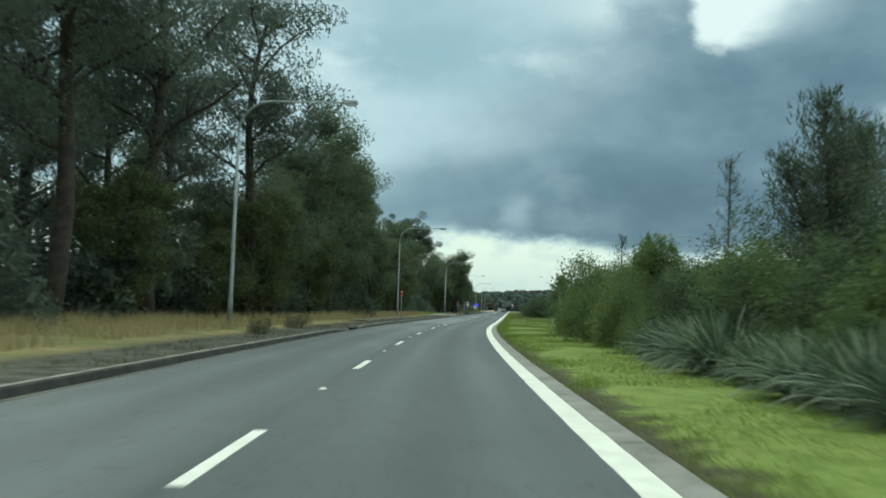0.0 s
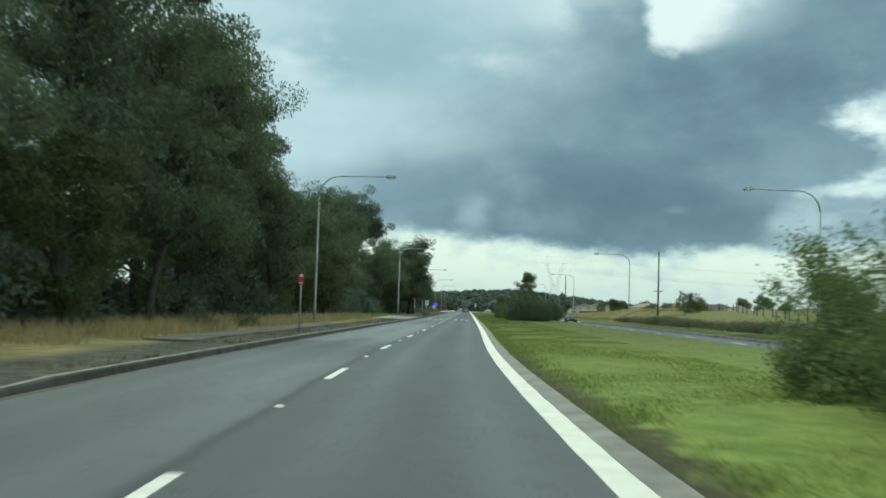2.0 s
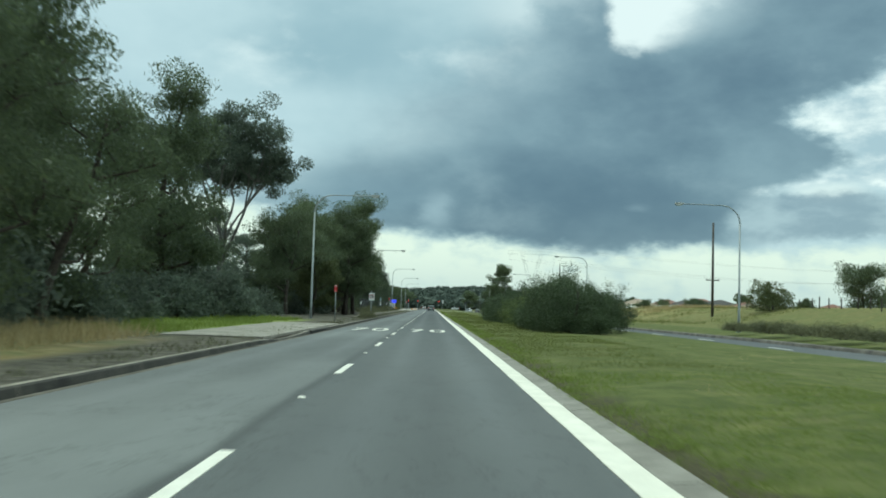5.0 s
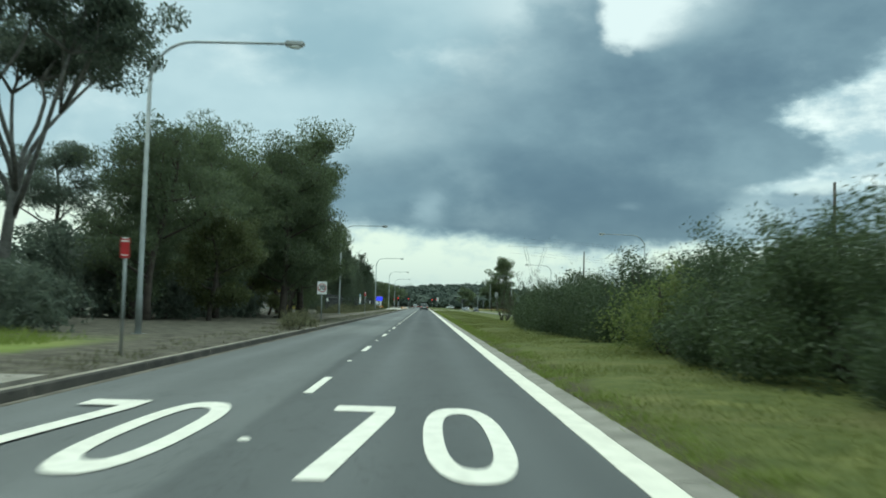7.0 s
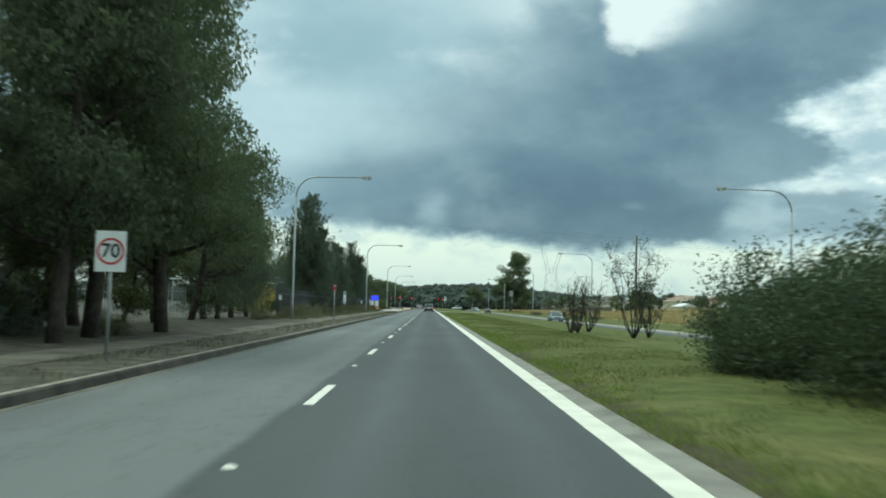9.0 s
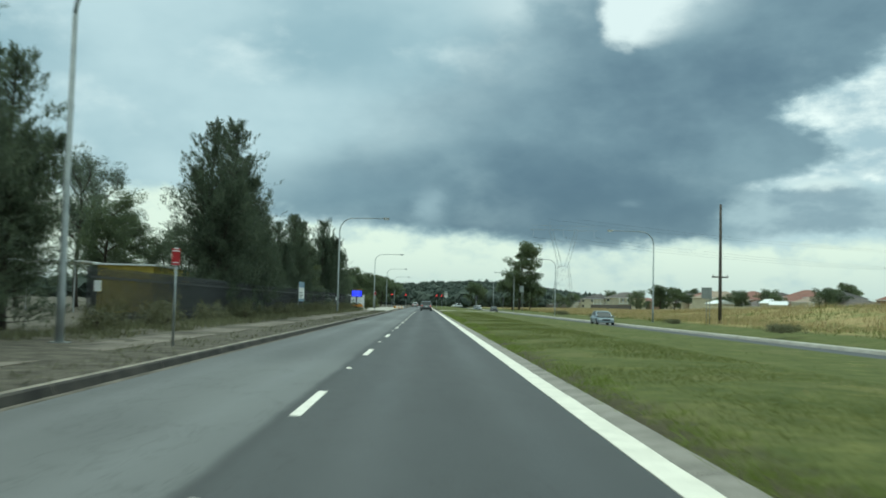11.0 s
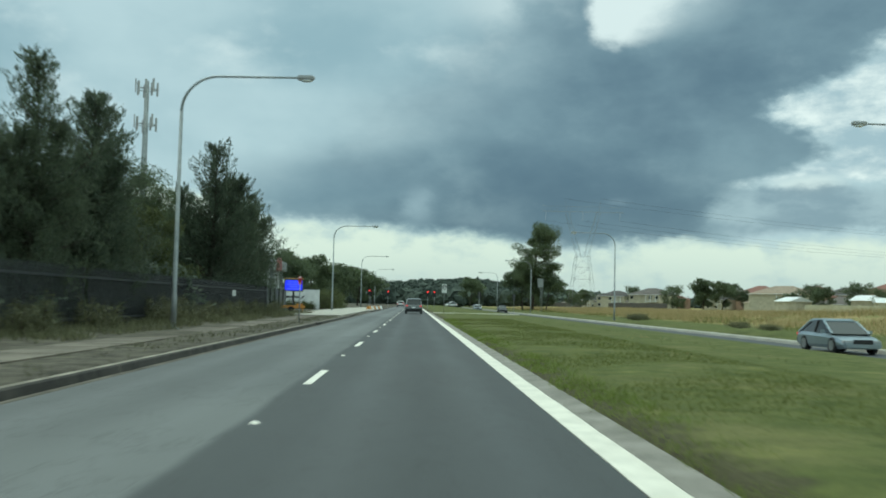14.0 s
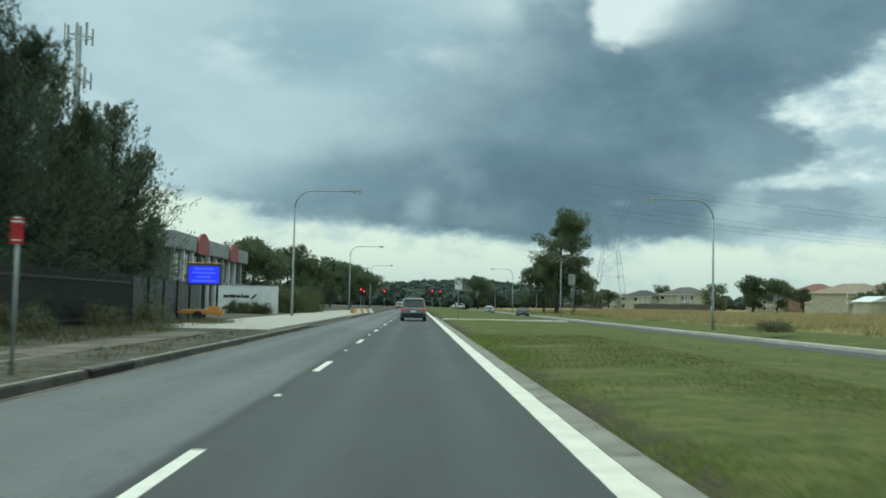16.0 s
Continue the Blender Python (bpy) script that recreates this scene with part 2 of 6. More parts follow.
def make_asphalt(name, a, c):
    m, k, b = material(name)
    uv = k.n("ShaderNodeUVMap").outputs[0]
    u, v, _ = k.xyz(uv)
    ob = k.coord("Object")
    grain = k.noise(ob, 90, 3, 0.7)
    stain = k.noise(k.scaled(uv, 0.9, 0.12, 1), 1.0, 5, 0.6)
    patch = k.noise(k.scaled(uv, 0.35, 0.05, 1), 1.0, 3, 0.5)
    f = k.add(k.add(k.mul(grain, 0.35), k.mul(stain, 0.5)), k.mul(patch, 0.3))
    col = k.mix(k.step(f, 0.35, 0.8), (*a, 1), (*c, 1))
    # worn wheel tracks and a sealed joint beside the lane line
    wob = k.mul(k.sub(k.noise(k.scaled(uv, 0, 0.25, 0), 1.0, 3), 0.5), 0.35)
    seam = k.math("ABSOLUTE", k.add(k.add(u, 0.16), wob))
    seam_on = k.step(k.noise(k.scaled(uv, 0, 0.03, 0), 1.0, 2), 0.38, 0.52)
    col = k.mix(k.mul(k.mul(k.step(seam, 0.22, 0.03), seam_on), 0.55), col, (a[0] * 0.5, a[1] * 0.5, a[2] * 0.5, 1))
    # polished wheel tracks, an older paler left lane, oil between the tracks
    def track(at_u, w):
        return k.step(k.math("ABSOLUTE", k.sub(k.add(u, k.mul(wob, 0.6)), at_u)), w, 0.0)
    polish = k.add(k.add(track(0.95, 0.5), track(2.5, 0.5)), k.add(track(-0.9, 0.5), track(-2.5, 0.5)))
    oil = k.add(track(1.72, 0.45), track(-1.7, 0.45))
    col = k.mix(k.mul(k.mul(polish, 0.35), k.step(patch, 0.3, 0.65)), col, (c[0] * 1.15, c[1] * 1.15, c[2] * 1.15, 1))
    col = k.mix(k.mul(k.mul(oil, 0.4), k.step(stain, 0.3, 0.6)), col, (a[0] * 0.7, a[1] * 0.7, a[2] * 0.72, 1))
    old = k.mul(k.step(k.add(u, k.mul(wob, 0.8)), -0.1, -0.28), k.add(0.25, k.mul(k.step(k.noise(k.scaled(uv, 0.12, 0.035, 1), 1.0, 3, 0.6), 0.42, 0.6), 0.75)))
    col = k.mix(k.mul(old, 0.6), col, (c[0] * 1.5, c[1] * 1.48, c[2] * 1.44, 1))
    # left lane paler along one stretch, ragged at both ends
    worn = k.add(v, k.mul(k.sub(k.noise(k.scaled(uv, 0.6, 0.25, 1), 1.0, 4, 0.6), 0.5), 16))
    pale_stretch = k.mul(k.mul(k.step(worn, 66, 71), k.step(worn, 108, 96)), k.step(k.add(u, k.mul(wob, 0.8)), -0.1, -0.28))
    col = k.mix(k.mul(pale_stretch, 0.6), col, (c[0] * 1.9, c[1] * 1.88, c[2] * 1.82, 1))
    # the right lane was resealed further on
    newer = k.mul(k.step(k.add(u, k.mul(wob, 0.8)), -0.28, -0.1), k.step(v, 90, 215))
    col = k.mix(k.mul(newer, 0.6), col, (a[0] * 0.5, a[1] * 0.52, a[2] * 0.55, 1))
    crack = k.math("ABSOLUTE", k.sub(k.noise(k.scaled(uv, 0.5, 0.22, 1), 1.0, 6, 0.7), 0.5))
    col = k.mix(k.mul(k.step(crack, 0.006, 0.001), 0.5), col, (0.02, 0.02, 0.02, 1))
    k.put(b.inputs["Base Color"], col)
    k.put(b.inputs["Roughness"], k.sub(k.add(0.55, k.mul(stain, 0.35)), k.mul(polish, 0.08)))
    b.inputs["Specular IOR Level"].default_value = 0.45
    bp = k.n("ShaderNodeBump")
    bp.inputs["Strength"].default_value, bp.inputs["Distance"].default_value = 0.35, 0.006
    k.put(bp.inputs["Height"], grain)
    k.put(b.inputs["Normal"], bp.outputs[0])
    return m


def make_ground():
    """Mown median, bare dirt by the kerbs, litter under the trees, straw in the paddock."""
    m, k, b = material("ground_cover")
    uv = k.n("ShaderNodeUVMap").outputs[0]
    u, v, _ = k.xyz(uv)
    n1 = k.noise(uv, 0.35, 5, 0.6)
    n2 = k.noise(uv, 1.7, 5, 0.65)
    n3 = k.noise(uv, 14.0, 4, 0.7)
    lush = k.mix(k.step(n2, 0.3, 0.7), (0.125, 0.165, 0.036, 1), (0.215, 0.258, 0.068, 1))
    lush = k.mix(k.mul(k.step(n1, 0.5, 0.72), 0.6), lush, (0.24, 0.26, 0.07, 1))
    lush = k.mix(k.mul(k.step(n3, 0.45, 0.75), 0.22), lush, (0.08, 0.13, 0.026, 1))
    dull = k.mix(k.step(n2, 0.3, 0.7), (0.062, 0.077, 0.021, 1), (0.125, 0.133, 0.042, 1))
    dull = k.mix(k.mul(k.step(n1, 0.48, 0.7), 0.6), dull, (0.17, 0.155, 0.065, 1))
    dull = k.mix(k.mul(k.step(n3, 0.45, 0.75), 0.55), dull, (0.04, 0.06, 0.018, 1))
    green = k.mix(k.step(k.add(v, k.mul(n1, 30)), 45, 115), lush, dull)
    dirt = k.mix(k.step(n3, 0.3, 0.7), (0.032, 0.03, 0.017, 1), (0.105, 0.095, 0.05, 1))
    litter = k.mix(k.step(n2, 0.3, 0.7), (0.05, 0.046, 0.037, 1), (0.135, 0.122, 0.095, 1))
    litter = k.mix(k.mul(k.step(n3, 0.5, 0.8), 0.6), litter, (0.20, 0.18, 0.14, 1))
    straw = k.mix(k.step(n2, 0.3, 0.7), (0.24, 0.175, 0.075, 1), (0.40, 0.31, 0.15, 1))
    straw = k.mix(k.mul(k.step(n1, 0.42, 0.62), 0.7), straw, (0.13, 0.17, 0.05, 1))
    n4 = k.noise(uv, 5.0, 5, 0.7)
    green = k.mix(k.mul(k.step(n4, 0.5, 0.72), 0.3), green, (0.045, 0.07, 0.016, 1))
    mow = k.noise(uv, 0.8, 5, 0.65)
    green = k.mix(k.mul(k.step(mow, 0.54, 0.7), 0.4), green, (0.23, 0.22, 0.075, 1))
    near = k.add(u, k.mul(k.sub(n2, 0.5), 1.7))
    col = k.mix(k.step(near, 4.5, 4.0), green, dirt)
    col = k.mix(k.step(near, -2.0, -3.0), col, litter)
    col = k.mix(k.mul(k.step(near, 26.0, 29.0), k.add(0.25, k.mul(k.step(v, 200, 300), 0.75))), col, straw)
    left_grass = k.mul(k.mul(k.step(near, -6.0, -7.0), k.step(near, -15.0, -12.0)), k.mul(k.step(v, 120, 132), k.step(v, 162, 152)))
    col = k.mix(left_grass, col, lush)
    dry_left = k.mul(k.mul(k.step(near, -5.2, -6.2), k.step(near, -17.0, -12.0)), k.step(v, 125, 108))
    col = k.mix(k.mul(dry_left, 0.85), col, straw)
    k.put(b.inputs["Base Color"], col)
    b.inputs["Roughness"].default_value = 0.95
    b.inputs["Specular IOR Level"].default_value = 0.15
    bp = k.n("ShaderNodeBump")
    bp.inputs["Strength"].default_value, bp.inputs["Distance"].default_value = 0.35, 0.03
    k.put(bp.inputs["Height"], k.add(k.add(n3, k.mul(n2, 1.5)), n4))
    k.put(b.inputs["Normal"], bp.outputs[0])
    return m


ASPHALT = make_asphalt("asphalt", (0.050, 0.055, 0.056), (0.105, 0.111, 0.112))
ASPHALT_FAR = make_asphalt("asphalt_old", (0.05, 0.055, 0.06), (0.12, 0.125, 0.13))
GROUND = make_ground()
PAINT = surface("road_paint", (0.62, 0.59, 0.52), (0.82, 0.79, 0.70), 5, 0.6, bump=0.15, grain=120)
PAINT_EDGE = surface("edge_paint", (0.60, 0.57, 0.49), (0.80, 0.76, 0.66), 2.5, 0.65, bump=0.2, grain=60)
CONCRETE = surface("concrete", (0.17, 0.155, 0.13), (0.33, 0.305, 0.26), 1.2, 0.9, bump=0.3, grain=50)
CONCRETE_PALE = surface("pale_concrete", (0.30, 0.285, 0.245), (0.46, 0.44, 0.385), 1.0, 0.9, bump=0.3, grain=40)
CONCRETE_STRIP = surface("kerb_strip_concrete", (0.135, 0.124, 0.105), (0.295, 0.275, 0.24), 1.4, 0.9, bump=0.3, grain=50)
CONCRETE_DARK = surface("stained_concrete", (0.05, 0.045, 0.04), (0.20, 0.18, 0.155), 1.6, 0.92, bump=0.4, grain=30)
CONCRETE_DUSTY = surface("dusty_concrete", (0.06, 0.05, 0.037), (0.21, 0.185, 0.145), 0.7, 0.92, bump=0.4, grain=14)
KERB_FACE = surface("dark_kerb_face", (0.012, 0.011, 0.009), (0.07, 0.063, 0.052), 1.3, 0.92, bump=0.4, grain=22)
KERB_TOP = surface("kerb_concrete", (0.13, 0.115, 0.09), (0.34, 0.31, 0.25), 1.1, 0.9, bump=0.3, grain=40)
STEEL = surface("galvanised_steel", (0.22, 0.24, 0.24), (0.36, 0.38, 0.38), 2.0, 0.5, 0.55, bump=0.05, grain=60)
LAMP_GREY = surface("lamp_housing", (0.35, 0.36, 0.36), (0.5, 0.5, 0.5), 4, 0.45, bump=0.05)
BARK_DARK = surface("dark_bark", (0.028, 0.022, 0.018), (0.085, 0.07, 0.055), 3, 0.95, bump=0.8, grain=18)
BARK_PALE = surface("pale_bark", (0.085, 0.082, 0.074), (0.22, 0.215, 0.195), 2, 0.85, bump=0.5, grain=12)
LEAF_GUM = foliage("gum_leaf", (0.085, 0.11, 0.066), (0.16, 0.197, 0.094))
LEAF_GREY = foliage("dark_gum_leaf", (0.09, 0.115, 0.09), (0.17, 0.2, 0.145), through=0.52)
LEAF_YELLOW = foliage("young_gum_leaf", (0.07, 0.085, 0.036), (0.16, 0.18, 0.075))
LEAF_SHE = foliage("she_oak_needle", (0.068, 0.09, 0.062), (0.15, 0.18, 0.108), through=0.46)
LEAF_HEDGE = foliage("hedge_leaf", (0.10, 0.142, 0.052), (0.205, 0.262, 0.094), through=0.48)
LEAF_HEDGE_DARK = foliage("dark_hedge_leaf", (0.048, 0.07, 0.036), (0.11, 0.145, 0.066), through=0.42)
LEAF_FLOWER = foliage("pale_vine_leaf", (0.12, 0.16, 0.04), (0.36, 0.38, 0.16))
LEAF_STRAP = foliage("strap_leaf", (0.05, 0.078, 0.045), (0.31, 0.39, 0.26), 0.35)
LEAF_STRAP_DRY = foliage("dry_strap_leaf", (0.30, 0.33, 0.24), (0.58, 0.60, 0.46), 0.4)
GRASS_GREEN = foliage("green_blade", (0.16, 0.21, 0.042), (0.30, 0.355, 0.09), 0.6, 0.5)
GRASS_OLIVE = foliage("olive_blade", (0.10, 0.12, 0.03), (0.21, 0.225, 0.07), 0.65, 0.5)
GRASS_DRY = foliage("dry_blade", (0.34, 0.265, 0.13), (0.60, 0.50, 0.28), 0.7, 0.3)
GRASS_DULL = foliage("dull_weed_blade", (0.085, 0.09, 0.045), (0.24, 0.235, 0.13), 0.7, 0.2)
HILL_WOOD = surface("hill_wood", (0.022, 0.032, 0.026), (0.05, 0.064, 0.05), 0.02, 1.0, bump=0, grain=0.2)
HILL_WOOD.node_tree.nodes["Principled BSDF"].inputs["Specular IOR Level"].default_value = 0.0
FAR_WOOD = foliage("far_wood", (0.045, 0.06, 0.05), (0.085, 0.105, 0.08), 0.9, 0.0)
SIGN_WHITE = surface("sign_white", (0.72, 0.73, 0.72), (0.82, 0.83, 0.82), 3, 0.4, bump=0.0)
SIGN_RED = surface("sign_red", (0.42, 0.025, 0.03), (0.55, 0.04, 0.05), 3, 0.4, bump=0.0)
SIGN_BLACK = surface("sign_black", (0.012, 0.012, 0.013), (0.03, 0.03, 0.03), 3, 0.5, bump=0.0)
SIGN_BLUE = surface("sign_blue", (0.10, 0.20, 0.32), (0.16, 0.28, 0.40), 3, 0.4, bump=0.0)
TIMBER = surface("grey_timber", (0.035, 0.03, 0.026), (0.12, 0.105, 0.09), 3, 0.9, bump=0.5, grain=25)


# ---------- mesh helpers ----------
def mesh_np(name, verts, faces, mat, uv=None, smooth=False):
    me = bpy.data.meshes.new(name)
    me.from_pydata(np.asarray(verts).tolist(), [], np.asarray(faces).tolist() if not isinstance(faces, list) else faces)
    me.materials.append(mat)
    if uv is not None:
        lay = me.uv_layers.new(name="UVMap")
        idx = np.empty(len(me.loops), dtype=np.int64)
        me.loops.foreach_get("vertex_index", idx)
        lay.data.foreach_set("uv", np.asarray(uv, dtype=np.float32)[idx].ravel())
    if smooth:
        me.polygons.foreach_set("use_smooth", np.ones(len(me.polygons), dtype=bool))
    me.update()
    return me


def part(name, bm, mat, parent=None, label="", smooth=False):
    me = bpy.data.meshes.new(name)
    bm.to_mesh(me)
    bm.free()
    me.materials.append(mat)
    if smooth:
        me.polygons.foreach_set("use_smooth", np.ones(len(me.polygons), dtype=bool))
    ob = new(name, me)
    ob.parent = parent
    return tagged(ob, label)


def held(name, me, parent=None, label=""):
    ob = new(name, me)
    ob.parent = parent
    return tagged(ob, label)


def box(bm, x0, y0, z0, x1, y1, z1, bevel=0.0):
    vs = bmesh.ops.create_cube(bm, size=1)["verts"]
    for v in vs:
        v.co = Vector(((x0 + x1) / 2 + v.co.x * (x1 - x0), (y0 + y1) / 2 + v.co.y * (y1 - y0), (z0 + z1) / 2 + v.co.z * (z1 - z0)))
    if bevel:
        bmesh.ops.bevel(bm, geom=list({e for v in vs for e in v.link_edges}), offset=bevel, segments=2, affect="EDGES")
    return bm


def tube(bm, pts, radii, n=8, caps=True):
    pts = [Vector(p) for p in pts]
    rings = []
    side = None
    for i, p in enumerate(pts):
        d = (pts[min(i + 1, len(pts) - 1)] - pts[max(i - 1, 0)]).normalized()
        if side is None:
            side = d.orthogonal().normalized()
        side = (side - d * side.dot(d)).normalized()
        up = d.cross(side)
        r = radii if isinstance(radii, (int, float)) else radii[i]
        rings.append([bm.verts.new(p + (side * math.cos(a) + up * math.sin(a)) * r) for a in (2 * math.pi * j / n for j in range(n))])
    for a, b in zip(rings, rings[1:]):
        for j in range(n):
            bm.faces.new((a[j], a[(j + 1) % n], b[(j + 1) % n], b[j]))
    if caps:
        bm.faces.new(rings[0][::-1])
        bm.faces.new(rings[-1])
    return bm


def prism(bm, outline, y0, y1):
    """An outline in x, z drawn out from y0 to y1."""
    a = [bm.verts.new((x, y0, z)) for x, z in outline]
    b = [bm.verts.new((x, y1, z)) for x, z in outline]
    k = len(a)
    for i in range(k):
        bm.faces.new((a[i], a[(i + 1) % k], b[(i + 1) % k], b[i]))
    bm.faces.new(a[::-1])
    bm.faces.new(b)
    bmesh.ops.recalc_face_normals(bm, faces=bm.faces[:])
    return bm


def swept(name, profile, s0, s1, mat, step=3.0, closed=False):
    """A profile of (lat, z) carried along the road; its texture runs in metres."""
    ss = np.arange(s0, s1 + step * 0.5, step)
    k = len(profile)
    verts, uv, faces = [], [], []
    for s in ss:
        for lat, z in profile:
            lat = lat(s) if callable(lat) else lat
            verts.append(rp(s, lat, z)[:])
            uv.append((lat, s))
    for i in range(len(ss) - 1):
        for j in range(k if closed else k - 1):
            a, b = i * k + j, i * k + (j + 1) % k
            faces.append((a, b, b + k, a + k))
    if closed:
        faces.append(tuple(range(k))[::-1])
        faces.append(tuple(len(verts) - k + j for j in range(k)))
    return mesh_np(name, verts, faces, mat, uv)


def thing(name, label, category, group="", kind=""):
    return tagged(new(name), label, category, group, kind)


# ---------- ground, roads, kerbs ----------
GROUND_PROFILE = [(-3000, 2.0), (-900, 0.5), (-260, 0.3), (-120, 0.25), (-60, 0.25), (-30, 0.22), (-18, 0.2), (-12, 0.18), (-8, 0.15), (-6, 0.13),
                  (-4.6, 0.12), (-3.75, 0.11), (-3.60, -0.15), (0, -0.15), (3.78, -0.15), (3.80, 0.0), (4.1, 0.03), (4.6, 0.07), (5.6, 0.10), (7, 0.13), (9, 0.12), (12, 0.06),
                  (15.2, 0.0), (15.8, -0.44), (15.85, -0.62), (21.4, -0.62), (21.7, -0.32), (22.6, -0.26), (24.5, -0.08), (27, 0.0), (31, 0.05), (36, 0.06), (46, 0.1), (60, 0.08), (80, 0.05), (100, 0.02), (124, 0.0),
                  (140, 0.0), (300, 0.0), (900, 0.5), (3000, 2.0)]


def build_ground():
    ss = np.concatenate([np.linspace(-1100, -80, 18), np.arange(-76, 520, 2.0), np.linspace(530, 1000, 40), np.linspace(1100, 4800, 14)])
    k = len(GROUND_PROFILE)
    verts, uv, faces = [], [], []
    for s in ss:
        for lat, z in GROUND_PROFILE:
            p = rp(s, lat, z)
            if 4 < lat < 15 or lat < -5 or lat > 25:
                p.z += 0.09 * noise.noise(Vector((lat * 0.3, s * 0.3, 3))) + 0.05 * noise.noise(Vector((lat, s * 0.9, 9)))
            if lat == 15.2:
                p.z -= 0.04 + 0.08 * min(1.0, max(0.0, (230 - s) / 70))
            verts.append(p[:])
            uv.append((lat, s))
    for i in range(len(ss) - 1):
        for j in range(k - 1):
            a = i * k + j
            faces.append((a, a + 1, a + 1 + k, a + k))
    ob = new("ground", mesh_np("ground", verts, faces, GROUND, uv, True))
    return tagged(ob, "grassy verges, mown median and straw paddock on level ground", "ground", kind="structure")


build_ground()


def kerb_lat(s):
    return -3.35 - 0.2 * (1 if s < 100 else max(0.0, (140 - s) / 40))


road = tagged(new("road", swept("road", [(lambda s: kerb_lat(s) - 0.05, -0.035), (-1.6, 0.0), (0.0, 0.004), (1.8, 0.004), (3.225, 0.0)], -80, 640, ASPHALT)),
              "grey asphalt carriageway with two lanes and worn tracks", "road", kind="structure")
gutter = tagged(new("gutter", swept("gutter", [(lambda s: kerb_lat(s) - 0.05, -0.034), (lambda s: kerb_lat(s) - 0.04, -0.028), (lambda s: kerb_lat(s) + 0.07, -0.018), (lambda s: kerb_lat(s) + 0.08, -0.034)], -80, 640, CONCRETE_DUSTY)),
                "thin pale concrete lip along the gutter", "gutter", kind="structure")
# left kerb in cast lengths, lowered at the crossings
def kerb_drop(s):
    d = 1.0
    for a, b in ((38, 46), (122, 131), (344, 372)):
        d = min(d, max(0.25, 1 - max(0.0, min((s - a) / 1.5, (b - s) / 1.5, 1.0)) * 0.75))
    return d


kerb = thing("kerb", "weathered concrete kerb with a darker face", "kerb", kind="structure")
for i in range(116):
    s0, s1 = -60 + i * 5.0, -60 + i * 5.0 + 4.97
    verts, faces = [], []
    for q in (s0, (s0 + s1) / 2, s1):
        k0, h = kerb_lat(q), 0.125 * kerb_drop(q)
        verts += [rp(q, k0 - l, z)[:] for l, z in ((0.03, -0.06), (0.075, h - 0.035), (0.11, h - 0.008), (0.15, h), (0.22, h - 0.004), (0.24, -0.1))]
    for r in range(2):
        for j in range(5):
            faces.append((r * 6 + j, r * 6 + 6 + j, r * 6 + 7 + j, r * 6 + j + 1))
    faces += [(0, 1, 2, 3, 4, 5), (17, 16, 15, 14, 13, 12)]
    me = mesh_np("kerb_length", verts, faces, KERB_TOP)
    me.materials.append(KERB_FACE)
    # the face and its sloped upper edge take the darker material
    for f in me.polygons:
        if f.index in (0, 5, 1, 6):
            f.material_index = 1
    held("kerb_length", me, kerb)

def ragged(s, k):
    return 0.012 * noise.noise(Vector((s * 0.8, k, 0))) + 0.008 * noise.noise(Vector((s * 2.9, k, 4)))


edge_line = tagged(new("edge_line", swept("edge_line", [(lambda s: 3.224 + ragged(s, 1), -0.01), (lambda s: 3.226 + ragged(s, 1), 0.007), (lambda s: 3.524 + ragged(s, 5), 0.008), (lambda s: 3.526 + ragged(s, 5), -0.02)], -40, 640, PAINT_EDGE, step=0.5)),
                   "broad white painted edge line, scuffed in places", "road marking", kind="structure")
flush_kerb = thing("flush_kerb", "flush grey concrete kerb strip along the median", "kerb", kind="structure")
for i in range(90):
    s0, s1 = -60 + i * 5.0, -60 + i * 5.0 + 4.975
    held("kerb_length", swept("flush_length", [(3.533, -0.05), (3.536, 0.004), (3.58, 0.012), (3.80, 0.028), (3.84, 0.02), (3.845, -0.05)], s0, s1, CONCRETE_STRIP, step=2.4875), flush_kerb)

far_road = tagged(new("opposite_road", swept("opposite_road", [(15.8, -0.46), (18.6, -0.44), (21.4, -0.47)], -80, 640, ASPHALT_FAR)),
                  "dark asphalt of the opposite carriageway", "road", kind="structure")
FAR_KERB = [(21.33, -0.5), (21.38, -0.34), (21.42, -0.29), (21.78, -0.28), (21.8, -0.5)]
tagged(new("opposite_kerb", swept("opposite_kerb", FAR_KERB, 190, 640, CONCRETE_PALE)), "pale concrete kerb of the opposite carriageway", "kerb", kind="structure")
tagged(new("opposite_kerb_old", swept("opposite_kerb_old", FAR_KERB, -80, 190, CONCRETE_DARK)), "dark weathered kerb of the opposite carriageway", "kerb", kind="structure")

# lane line: three metre strokes every twelve metres, and a white marker in each gap
def stroke(s0, s1, lat, w, z, z0=0.0):
    ss = np.linspace(s0, s1, 4)
    verts = [rp(s, lat + l, h)[:] for s in ss for l, h in ((-w / 2, z0), (-w / 2, z0 + z), (w / 2, z0 + z), (w / 2, z0))]
    faces = [(i * 4 + j, i * 4 + j + 1, i * 4 + 5 + j, i * 4 + 4 + j) for i in range(3) for j in range(3)] + [(0, 3, 2, 1), (12, 13, 14, 15)]
    return mesh_np("lane_stroke", verts, faces, PAINT)


